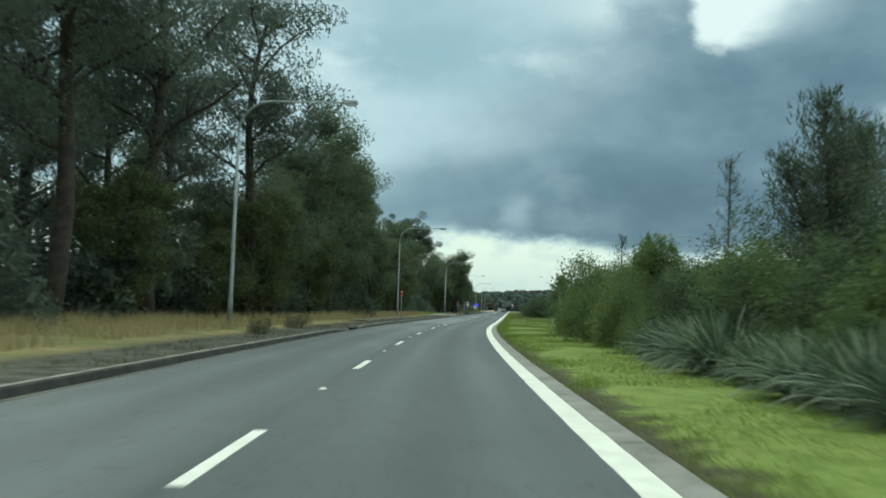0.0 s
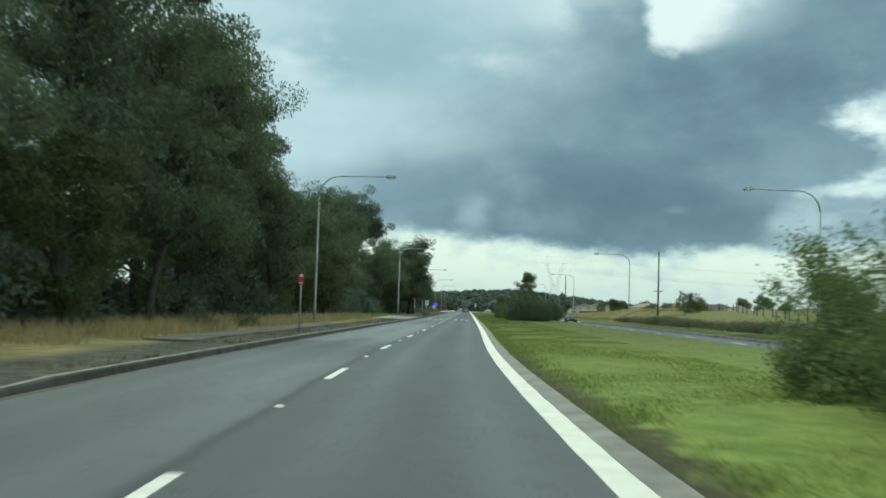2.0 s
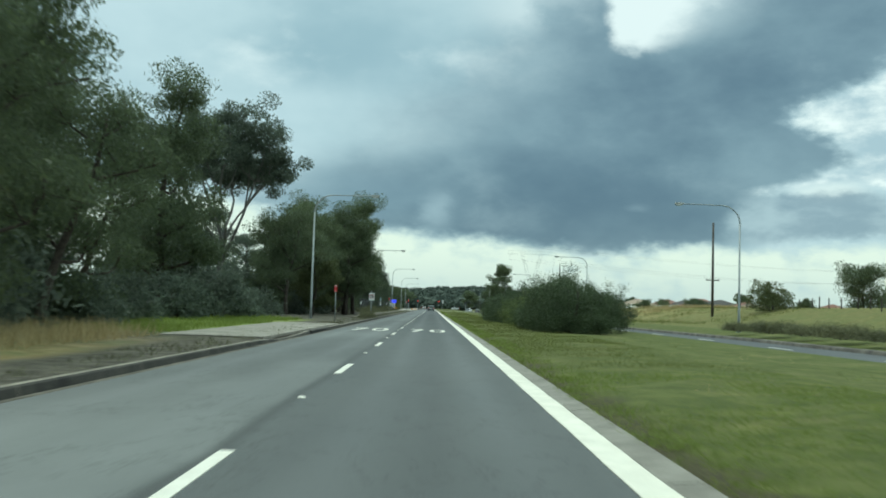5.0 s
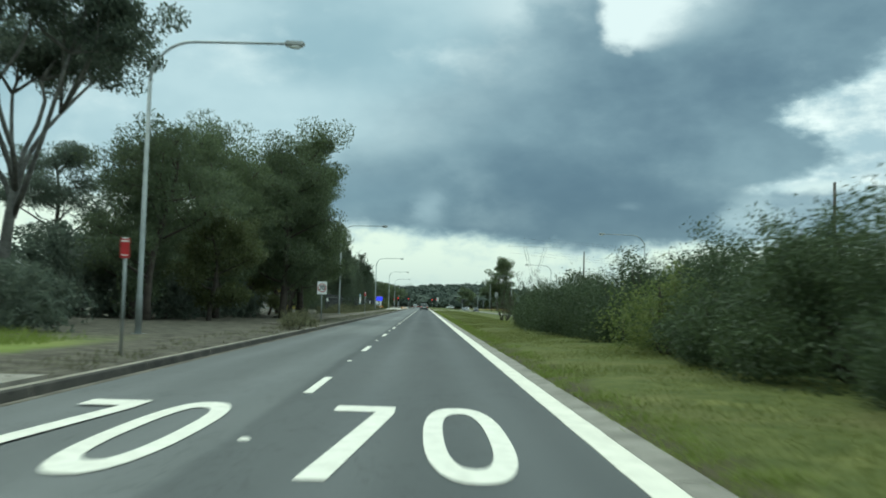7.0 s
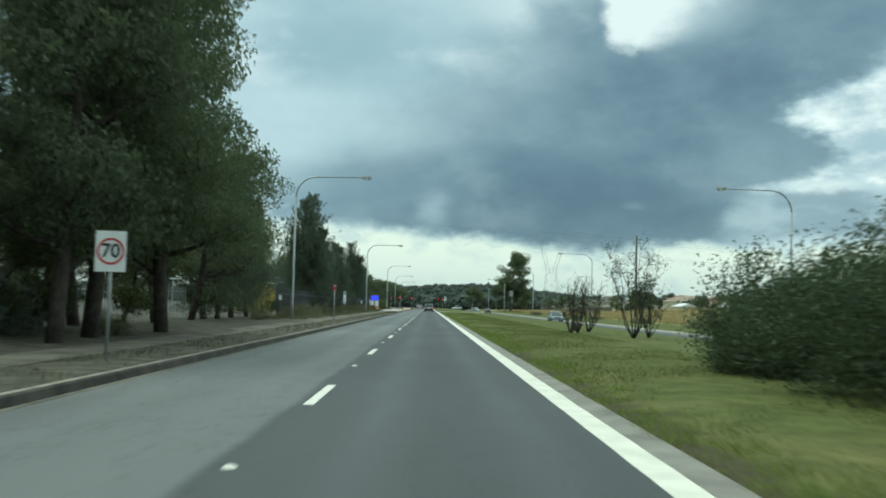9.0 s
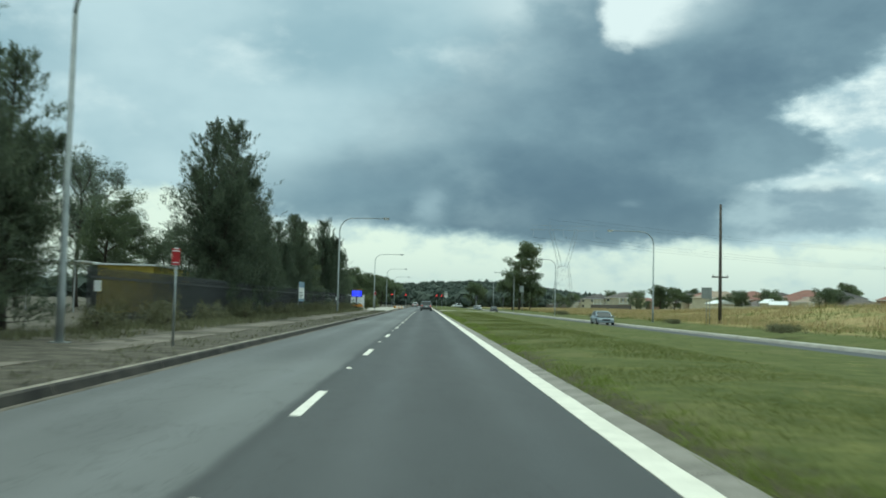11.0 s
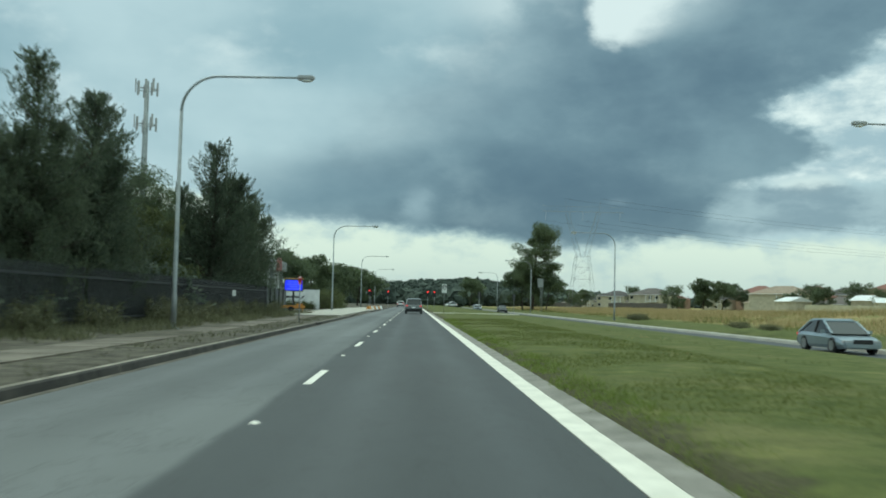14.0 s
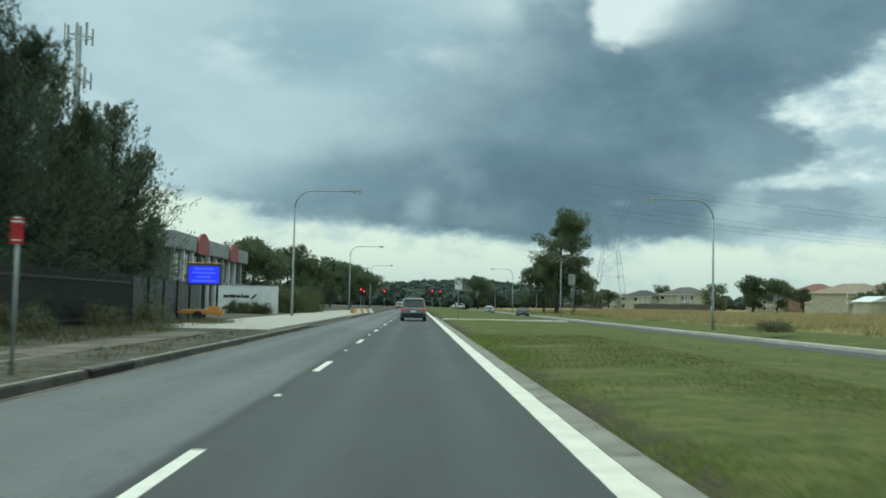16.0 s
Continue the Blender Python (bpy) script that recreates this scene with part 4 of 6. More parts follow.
oak_a = build_she_oak(21, 11.8, 3.7, 42000)
oak_b = build_she_oak(22, 10.2, 3.7, 38000)
scatter(oak_a, [(260, -10.6, 0.96), (226, -11.2, 0.85), (231, -11.4, 0.9), (236, -11.4, 0.78), (265.5, -11, 1.04), (271, -11, 0.93), (277, -11.4, 0.68), (283, -11.6, 0.58), (289, -11.8, 0.68), (294.5, -11.3, 0.78), (300, -11.2, 0.8), (305, -12.6, 0.86)],
        "dark green she-oak with fine upright plumes", 11)
scatter(oak_b, [(325.5, -12, 1.06), (331, -11.8, 1.0), (337, -11.8, 0.96), (343, -12.6, 0.72), (302, -16.5, 0.85), (320, -17, 0.72), (333, -16, 0.85), (311, -17.5, 0.7)],
        "broad dark she-oak beside the fence", 12)

# ---------- median shrubs ----------
hedge_a = build_shrub(31, 3.7, 2.5, 32000, LEAF_HEDGE, (0.108, 0.055), top_twigs=30, skirt=35)
hedge_b = build_shrub(32, 3.3, 2.3, 32000, LEAF_HEDGE_DARK, (0.098, 0.05), top_twigs=24, skirt=30)
hedge_c = build_shrub(33, 2.6, 2.2, 28000, LEAF_HEDGE_DARK, (0.088, 0.046), top_twigs=24, skirt=30)
scatter(hedge_a, [(28, 8.8, 0.74), (33, 8.8, 0.80), (38, 9.1, 0.94), (43.5, 8.9, 0.76), (48.3, 8.8, 0.64), (36, 12.0, 0.85), (42, 12.0, 0.8), (47, 11.6, 0.66), (24, 8.8, 0.68), (26, 10, 0.72), (30.5, 9.6, 0.78), (35.5, 9.2, 0.84), (41, 9.2, 0.82), (44.8, 9.4, 0.74), (13, 9.0, 0.74), (9, 9.2, 0.78), (5.5, 9.6, 0.8), (17, 9.0, 0.7)],
        "leafy green roadside shrub on the median", 13)
scatter(hedge_b, [(20, 9.4, 0.86), (15, 9.8, 0.9), (10, 10.1, 0.96), (4, 10.6, 1.0), (-1, 11, 1.0), (22, 12.5, 0.95), (12, 13, 1.1),
                  (142.3, 9.1, 0.86), (145, 10.4, 0.74), (149.2, 9.5, 1.06), (152.6, 10.0, 0.86), (156.5, 10.4, 0.98), (161.5, 10.4, 0.8), (166, 10.2, 1.0), (151, 12.2, 0.8), (144.5, 8.6, 0.55), (153.5, 8.8, 0.6)],
        "dark green shrub in a dense median hedge", 14)
scatter(hedge_c, [(170.5, 9.9, 1.0), (175, 9.6, 1.2), (179.4, 9.9, 1.14), (183, 9.4, 1.02), (186, 10.2, 1.1), (190, 10.0, 0.95), (193.8, 10.6, 0.78), (188, 8.7, 0.7), (176, 13, 1.15), (186, 13.2, 1.1), (168, 13, 1.1)],
        "bushy dark shrub in a long median hedge", 15)

# ---------- more materials ----------
CAR_GREY = surface("car_paint_grey", (0.25, 0.27, 0.275), (0.31, 0.33, 0.335), 2, 0.25, 0.5, bump=0)
CAR_SILVER = surface("car_paint_silver", (0.30, 0.36, 0.40), (0.36, 0.42, 0.46), 2, 0.28, 0.6, bump=0)
CAR_WHITE = surface("car_paint_white", (0.62, 0.63, 0.63), (0.7, 0.71, 0.71), 2, 0.3, 0.0, bump=0)
CAR_BLACK = surface("car_paint_black", (0.012, 0.014, 0.016), (0.02, 0.022, 0.025), 2, 0.25, 0.2, bump=0)
TYRE = surface("tyre_rubber", (0.012, 0.012, 0.012), (0.025, 0.025, 0.025), 6, 0.85, bump=0.2)
RIM = surface("alloy_rim", (0.35, 0.36, 0.37), (0.5, 0.51, 0.52), 6, 0.35, 0.8, bump=0)
TRIM = surface("black_trim", (0.015, 0.015, 0.016), (0.03, 0.03, 0.03), 6, 0.6, bump=0)
GLASS_DARK = surface("tinted_glass", (0.012, 0.016, 0.018), (0.02, 0.026, 0.028), 1, 0.06, 0.0, bump=0)
FENCE_BLACK = surface("black_steel", (0.009, 0.011, 0.013), (0.026, 0.029, 0.031), 3, 0.55, bump=0.1)
FENCE_PALE = surface("weathered_steel", (0.25, 0.26, 0.26), (0.42, 0.43, 0.43), 3, 0.5, bump=0.1)
PANEL_GREY = surface("grey_panel", (0.045, 0.05, 0.05), (0.11, 0.12, 0.12), 1.5, 0.7, bump=0.15)
WALL_WHITE = surface("white_wall_paint", (0.62, 0.63, 0.62), (0.78, 0.79, 0.78), 1.5, 0.7, bump=0.1)
ORANGE = surface("orange_paint", (0.48, 0.20, 0.04), (0.66, 0.33, 0.07), 4, 0.55, bump=0.1)
YELLOW = surface("yellow_sheet", (0.45, 0.33, 0.05), (0.62, 0.48, 0.09), 2, 0.6, bump=0.1)
FASCIA = surface("grey_fascia", (0.20, 0.22, 0.22), (0.32, 0.34, 0.34), 1.0, 0.7, bump=0.1)
RENDER_CREAM = surface("cream_render", (0.42, 0.38, 0.28), (0.62, 0.57, 0.44), 1.0, 0.85, bump=0.2, vary=0.8)
BRICK_RED = surface("red_brown_wall", (0.20, 0.12, 0.085), (0.36, 0.24, 0.17), 1.0, 0.85, bump=0.2, vary=0.8)
ROOF_TILE = surface("roof_tiles", (0.055, 0.05, 0.047), (0.17, 0.14, 0.12), 1.2, 0.8, bump=0.4, grain=12, vary=1.0)
ROOF_RED = surface("red_roof_tiles", (0.15, 0.065, 0.048), (0.25, 0.115, 0.085), 1.2, 0.8, bump=0.4, grain=12)
WALL_CREAM = surface("cream_boundary_wall", (0.46, 0.43, 0.30), (0.66, 0.62, 0.46), 0.8, 0.85, bump=0.2)


def glow(name, colour, strength):
    m, k, b = material(name)
    b.inputs["Base Color"].default_value = (*colour, 1)
    b.inputs["Emission Color"].default_value = (*colour, 1)
    b.inputs["Emission Strength"].default_value = strength
    return m


SIGNAL_RED = glow("red_signal", (1.0, 0.05, 0.04), 1.4)
TAIL_RED = glow("tail_lamp", (0.6, 0.03, 0.03), 0.45)
SCREEN_BLUE = glow("blue_display", (0.02, 0.03, 0.85), 0.9)
SCREEN_TEXT = glow("display_rows", (0.06, 0.08, 1.0), 1.1)


def at(ob, m):
    ob.matrix_world = m
    return ob


# ---------- signs ----------
def build_post_sign(name, label, w, h, top, plate, category="road sign", post=2.0):
    ob = thing(name, label, category, "road signs")
    part("post", tube(bmesh.new(), [(0, 0, -0.3), (0, 0, top - 0.03)], 0.03, 10), STEEL, ob, smooth=True)
    pl = part("plate", box(bmesh.new(), -w / 2, -0.045, top - h, w / 2, -0.033, top, 0.004), plate, ob)
    return ob, pl


def disc_ring(bm, cx, cz, r0, r1, y, n=40):
    a = [bm.verts.new((cx + r0 * math.cos(t), y, cz + r0 * math.sin(t))) for t in (2 * math.pi * i / n for i in range(n))]
    b = [bm.verts.new((cx + r1 * math.cos(t), y, cz + r1 * math.sin(t))) for t in (2 * math.pi * i / n for i in range(n))]
    for i in range(n):
        bm.faces.new((a[i], a[(i + 1) % n], b[(i + 1) % n], b[i]))
    return bm


def lettering(name, text, size, mat, parent, m, squeeze=1.0, label=""):
    cu = bpy.data.curves.new(name, "FONT")
    cu.body, cu.size, cu.align_x, cu.align_y, cu.extrude, cu.offset = text, size, "CENTER", "CENTER", 0.002, 0.008
    tmp = bpy.data.objects.new(name, cu)
    me = bpy.data.meshes.new_from_object(tmp)
    bpy.data.objects.remove(tmp)
    me.materials.append(mat)
    me.transform(m @ Matrix.Diagonal((squeeze, 1, 1, 1)))
    return held(name, me, parent, label)


UPRIGHT = Matrix.Rotation(math.pi / 2, 4, "X")
sign70, plate = build_post_sign("speed_sign", "white speed limit sign with red ring reading 70 on a post", 0.56, 0.76, 2.62, SIGN_WHITE)
part("red_ring", disc_ring(bmesh.new(), 0, 2.24, 0.208, 0.25, -0.049), SIGN_RED, plate, "red painted ring")
lettering("figures", "70", 0.36, SIGN_BLACK, plate, Matrix.Translation((0, -0.05, 2.24)) @ UPRIGHT, 0.95, "black figures 70")
at(sign70, place(187.6, -4.45, -0.10, 4))
red, plate = build_post_sign("stopping_sign", "small red parking restriction sign on a grey post", 0.19, 0.40, 2.34, SIGN_RED)
for i, (z, w, h) in enumerate(((2.34, 0.10, 0.03), (2.28, 0.15, 0.03), (2.0, 0.14, 0.02))):
    part("sign_bar", box(bmesh.new(), -w / 2, -0.05, z - h / 2, w / 2, -0.0455, z + h / 2), SIGN_WHITE, plate, "pale bar of lettering")
at(red, place(71.1, -4.2, 0.12, 8))
copy_thing(red, place(151.5, -4.4, 0.12, -6))
copy_thing(red, place(311, -4.2, 0.12, 5))
copy_thing(red, place(230, -4.6, 0.12, 4))
uturn, plate = build_post_sign("turning_sign", "white turning sign with a black curled arrow on a post", 0.55, 0.95, 3.25, SIGN_WHITE)
bm = tube(bmesh.new(), [(-0.11, -0.05, 2.65), (-0.11, -0.05, 2.95), (-0.06, -0.05, 3.06), (0.06, -0.05, 3.06), (0.12, -0.05, 2.95), (0.12, -0.05, 2.82)], 0.03, 6)
part("arrow", bm, SIGN_BLACK, plate, "black curled arrow")
part("ring", disc_ring(bmesh.new(), 0, 2.9, 0.21, 0.25, -0.049), SIGN_BLACK, plate, "dark ring")
at(uturn, place(367, 5.0, 0.12))
backsign, plate = build_post_sign("sign_back", "grey back of a large road sign on two posts", 0.85, 1.3, 5.1, STEEL)
part("post", tube(bmesh.new(), [(0.25, 0.05, -0.3), (0.25, 0.05, 5.0)], 0.045, 10), STEEL, backsign, smooth=True)
at(backsign, place(436, 25.3, -0.16, 0, 1.25))
lowsign, plate = build_post_sign("sign_back", "weathered grey back of a road sign on two posts", 0.95, 1.0, 3.35, STEEL)
part("post", tube(bmesh.new(), [(0.3, 0.05, -0.3), (0.3, 0.05, 3.2)], 0.035, 10), STEEL, lowsign, smooth=True)
at(lowsign, place(290.5, 26.8, 0.0))
board = thing("notice_board", "white and blue notice board beside the fence", "notice board")
for x in (-1.1, 1.1):
    part("post", tube(bmesh.new(), [(x, 0.04, -0.3), (x, 0.04, 3.1)], 0.03, 8), STEEL, board, smooth=True)
part("blue_panel", box(bmesh.new(), -1.2, -0.02, 2.65, 1.3, 0.0, 3.2, 0.004), SIGN_BLUE, board, "faded blue panel")
w = part("white_panel", box(bmesh.new(), -1.3, -0.035, 1.8, 1.3, -0.015, 2.72, 0.004), SIGN_WHITE, board, "white panel")
part("blue_foot", box(bmesh.new(), -1.25, -0.02, 1.58, 1.3, 0.0, 1.78, 0.004), SIGN_BLUE, board, "blue lower panel")
for z, l in ((2.25, 1.3), (2.05, 1.7), (1.9, 1.0)):
    part("text_bar", box(bmesh.new(), -1.1, -0.042, z, -1.1 + l, -0.036, z + 0.07), PANEL_GREY, w, "grey bar of lettering")
at(board, place(285, -8.95, -0.38, 88))

# ---------- fences, wall, buildings on the left ----------
fence = thing("palisade_fence", "black steel palisade fence with pointed pales", "fence")


def pale_mesh(h=2.1, w=0.033):
    bm = prism(bmesh.new(), [(-w, 0.05), (w, 0.05), (w, h - 0.1), (0, h), (-w, h - 0.1)], -0.012, 0.012)
    me = bpy.data.meshes.new("pale")
    bm.to_mesh(me)
    bm.free()
    me.materials.append(FENCE_BLACK)
    return me


PALE = pale_mesh()
FENCE_LAT = -9.6
for i in range(234):
    held("pale", PALE, fence).matrix_world = place(296 + i * 0.165, FENCE_LAT, 0.15, 90)
rest = bmesh.new()
for i in range(330):
    m = place(238 + i * 0.175, FENCE_LAT, 0.15, 90)
    b = bmesh.new()
    prism(b, [(-0.033, 0.05), (0.033, 0.05), (0.033, 2.0), (0, 2.1), (-0.033, 2.0)], -0.012, 0.012)
    b.transform(m)
    tmp = bpy.data.meshes.new("tmp")
    b.to_mesh(tmp)
    rest.from_mesh(tmp)
    b.free()
tagged(part("pale_run", rest, FENCE_BLACK, fence), kind="stuff")
for s in np.arange(238, 333, 3.0):
    held("rail", swept("rail", [(FENCE_LAT + 0.03, 0.45), (FENCE_LAT + 0.03, 0.53), (FENCE_LAT + 0.07, 0.53), (FENCE_LAT + 0.07, 0.45)], s, s + 3, FENCE_BLACK, closed=True), fence)
    held("rail", swept("rail", [(FENCE_LAT + 0.03, 1.85), (FENCE_LAT + 0.03, 1.93), (FENCE_LAT + 0.07, 1.93), (FENCE_LAT + 0.07, 1.85)], s, s + 3, FENCE_BLACK, closed=True), fence)
for s, lat in ((238.5, -9.45), (321, -9.45)):
    ob = thing("small_plate", "small white plate fixed to the fence", "sign")
    part("plate", box(bmesh.new(), -0.16, -0.02, 1.35, 0.16, 0.0, 1.85, 0.004), SIGN_WHITE, ob)
    at(ob, place(s, lat, 0.45, 20, 0.72))

yard = thing("pale_fence", "pale steel yard fence seen between the trees", "fence")
bm = bmesh.new()
for i in range(100):
    box(bm, -0.012, i * 0.14 - 0.022, 0, 0.012, i * 0.14 + 0.022, 1.8)
tagged(part("pale_run", bm, FENCE_PALE, yard), kind="stuff")
for z in (0.35, 1.5):
    part("rail", box(bmesh.new(), 0.014, 0, z, 0.05, 14, z + 0.06), FENCE_PALE, yard)
at(yard, place(224, -12.6, 0.2, 88))

shed = thing("yellow_shed", "yellow clad shed with white roof edges behind the fence", "shed")
part("wall", box(bmesh.new(), -3.6, 0, 0, 0, 9, 3.05, 0.03), YELLOW, shed)
for i in range(14):
    part("cladding_rib", box(bmesh.new(), -3.5 + i * 0.26, -0.03, 0.1, -3.46 + i * 0.26, -0.002, 3.0), YELLOW, shed)
part("roof", box(bmesh.new(), -3.8, -0.3, 3.05, 0.2, 9.3, 3.16, 0.02), WALL_WHITE, shed, "white roof edge")
part("awning", box(bmesh.new(), -9.0, -2.2, 3.12, -3.85, 1.5, 3.24, 0.03), WALL_WHITE, shed, "white flat awning")
for x, y in ((-8.7, -2.0), (-4.3, -2.0), (-8.7, 1.3)):
    part("awning_post", tube(bmesh.new(), [(x, y, 0), (x, y, 3.12)], 0.05, 8), FENCE_PALE, shed)
at(shed, place(267.7, -16.2, 0.2))

gate = thing("gate_panels", "dark grey corrugated panel fence with slim pale gaps", "fence")
for i in range(5):
    bm = box(bmesh.new(), -0.03, i * 2.4 + 0.03, 0.05, 0.03, i * 2.4 + 2.3, 2.0, 0.01)
    part("panel", bm, PANEL_GREY, gate)
    part("post", box(bmesh.new(), 0.03, i * 2.4 - 0.04, 0, 0.11, i * 2.4 + 0.04, 2.06, 0.01), FENCE_BLACK, gate)
at(gate, place(334.7, -9.8, 0.15, 0))

wallw = thing("forecourt_wall", "white painted wall with dark lettering bars", "wall")
part("wall_body", box(bmesh.new(), 0, -0.12, 0, 5.2, 0.12, 2.15, 0.02), WALL_WHITE, wallw)
part("wall_cap", box(bmesh.new(), -0.03, -0.15, 2.15, 5.23, 0.15, 2.21, 0.01), FENCE_PALE, wallw)
for x0, x1, z0, z1 in ((0.45, 0.95, 1.22, 1.42), (1.0, 1.5, 1.22, 1.45), (1.55, 1.9, 1.22, 1.42), (1.98, 2.12, 1.22, 1.5), (2.16, 2.7, 1.22, 1.42)):
    part("lettering_bar", box(bmesh.new(), x0, -0.14, z0, x1, -0.122, z1), SIGN_BLACK, wallw, "black bar of lettering")
bm = tube(bmesh.new(), [(2.8, -0.13, 1.1), (3.1, -0.13, 1.35), (3.35, -0.13, 1.55)], [0.03, 0.09, 0.02], 8)
part("emblem", bm, SIGN_BLACK, wallw, "dark leaf-like emblem")
at(wallw, place(372, -14.2, 0.18, 6, 0.92, 1.05))

office = thing("office_building", "two-storey grey building with arched red panels on its fascia", "building")
part("wall", box(bmesh.new(), -14, 0, 0, 0, 31, 5.6, 0.05), PANEL_GREY, office)
part("fascia", box(bmesh.new(), -14.4, -0.5, 5.6, 0.5, 31.5, 7.0, 0.06), FASCIA, office, "pale grey fascia band")
part("upper_floor_edge", box(bmesh.new(), 0.0, 0, 3.0, 0.25, 31, 3.3, 0.03), FASCIA, office)
for i in range(10):
    y = 0.8 + i * 3.1
    w = part("window", box(bmesh.new(), 0.01, y, 3.6, 0.10, y + 2.2, 5.3, 0.02), GLASS_DARK, office)
    part("window_frame", box(bmesh.new(), 0.0, y + 1.05, 3.6, 0.13, y + 1.15, 5.3), WALL_WHITE, w)
    part("pilaster", box(bmesh.new(), 0.0, y - 0.55, 0, 0.35, y - 0.25, 5.6, 0.02), WALL_WHITE if i % 3 else FASCIA, office)
    w = part("window", box(bmesh.new(), 0.01, y, 0.9, 0.10, y + 2.2, 2.7, 0.02), GLASS_DARK, office)
PANEL_RED = surface("dull_red_panel", (0.24, 0.06, 0.055), (0.33, 0.095, 0.085), 1.0, 0.6, bump=0.1)
for y in (9.0, 23.0):
    bm = bmesh.new()
    prism(bm, [(-2.1, -0.7), (2.1, -0.7)] + [(math.cos(a) * 2.1, 0.1 + math.sin(a) * 1.1) for a in np.linspace(0, math.pi, 19)], -0.08, 0.08)
    bm.transform(Matrix.Translation((0.62, y, 6.2)) @ Matrix.Rotation(math.pi / 2, 4, "Z"))
    part("red_panel", bm, PANEL_RED, office, "arched dull red panel")
at(office, place(371, -18, -0.25))

# ---------- display trailer ----------
vms = thing("display_trailer", "orange roadworks trailer with a blue lit display board", "display trailer")
part("chassis", box(bmesh.new(), -1.1, -0.75, 0.42, 1.1, 0.75, 0.68, 0.06), ORANGE, vms, "orange trailer body")
part("drawbar", tube(bmesh.new(), [(-1.0, 0, 0.5), (-1.9, 0, 0.45)], 0.05, 8), ORANGE, vms)
for x, y in ((-0.2, -0.78), (-0.2, 0.78)):
    bm = bmesh.new()
    bmesh.ops.create_cone(bm, cap_ends=True, segments=20, radius1=0.3, radius2=0.3, depth=0.18)
    bm.transform(Matrix.Translation((x, y, 0.3)) @ Matrix.Rotation(math.pi / 2, 4, "X"))
    part("wheel", bm, TYRE, vms)
for x in (-0.9, 0.9):
    part("stabiliser_leg", tube(bmesh.new(), [(x, -0.6, 0), (x, -0.6, 0.6)], 0.04, 8), ORANGE, vms)
part("mast", box(bmesh.new(), -0.09, -0.09, 0.7, 0.09, 0.09, 2.5, 0.01), FENCE_BLACK, vms)
part("battery_box", box(bmesh.new(), 0.3, -0.5, 0.68, 0.9, 0.5, 0.86, 0.03), ORANGE, vms)
cab = part("display_cabinet", box(bmesh.new(), -0.92, -0.12, 2.0, 0.92, 0.10, 3.15, 0.03), PANEL_GREY, vms, "dark display cabinet")
part("display_face", box(bmesh.new(), -0.8, -0.135, 2.1, 0.8, -0.122, 3.03), SCREEN_BLUE, cab, "blue lit display")
for j, l in enumerate((0.55, 0.62, 0.4, 0.65)):
    part("text_bar", box(bmesh.new(), -l, -0.142, 2.84 - j * 0.22, l, -0.137, 2.95 - j * 0.22), SCREEN_TEXT, cab, "brighter row of lettering")
part("lamp_bar", tube(bmesh.new(), [(-0.95, 0, 3.2), (0.95, 0, 3.2)], 0.03, 8), ORANGE, cab)
at(vms, place(342.4, -8.6, 0.17, 8, 0.9))

# ---------- mast with aerials ----------
mast = thing("telecom_mast", "slim grey telecom mast with two rings of aerials", "telecom mast")
part("mast_pole", tube(bmesh.new(), [(0, 0, 0), (0, 0, 18), (0, 0, 36)], [0.65, 0.5, 0.32], 14), STEEL, mast, smooth=True)
for z in (34.6, 28.8):
    bm = bmesh.new()
    tube(bm, [(1.5 * math.cos(a), 1.5 * math.sin(a), z) for a in np.linspace(0, 2 * math.pi, 13)], 0.06, 6)
    for a in (0, 2.09, 4.19):
        tube(bm, [(0, 0, z), (1.5 * math.cos(a), 1.5 * math.sin(a), z)], 0.06, 6)
    part("head_frame", bm, STEEL, mast)
    for i in range(9):
        a = i * 2 * math.pi / 9
        bm = box(bmesh.new(), -0.16, -0.09, -1.1, 0.16, 0.09, 1.1, 0.03)
        bm.transform(Matrix.Translation((1.75 * math.cos(a), 1.75 * math.sin(a), z + 0.25 * (i % 3))) @ Matrix.Rotation(a + math.pi / 2, 4, "Z"))
        part("aerial", bm, LAMP_GREY, mast, "pale panel aerial")
at(mast, place(424, -45.7, 0.2, 0, 1.07))

# ---------- pylon, timber poles, wires ----------
pylon = thing("pylon", "tall steel lattice pylon with a forked top", "pylon")


def strut(a, b, r=0.09):
    return tube(bmesh.new(), [a, b], r * 0.28, 5)


def legs(z):
    k = 3.5 - (3.5 - 1.75) * z / 14
    return [(-k, -k, z), (k, -k, z), (k, k, z), (-k, k, z)]


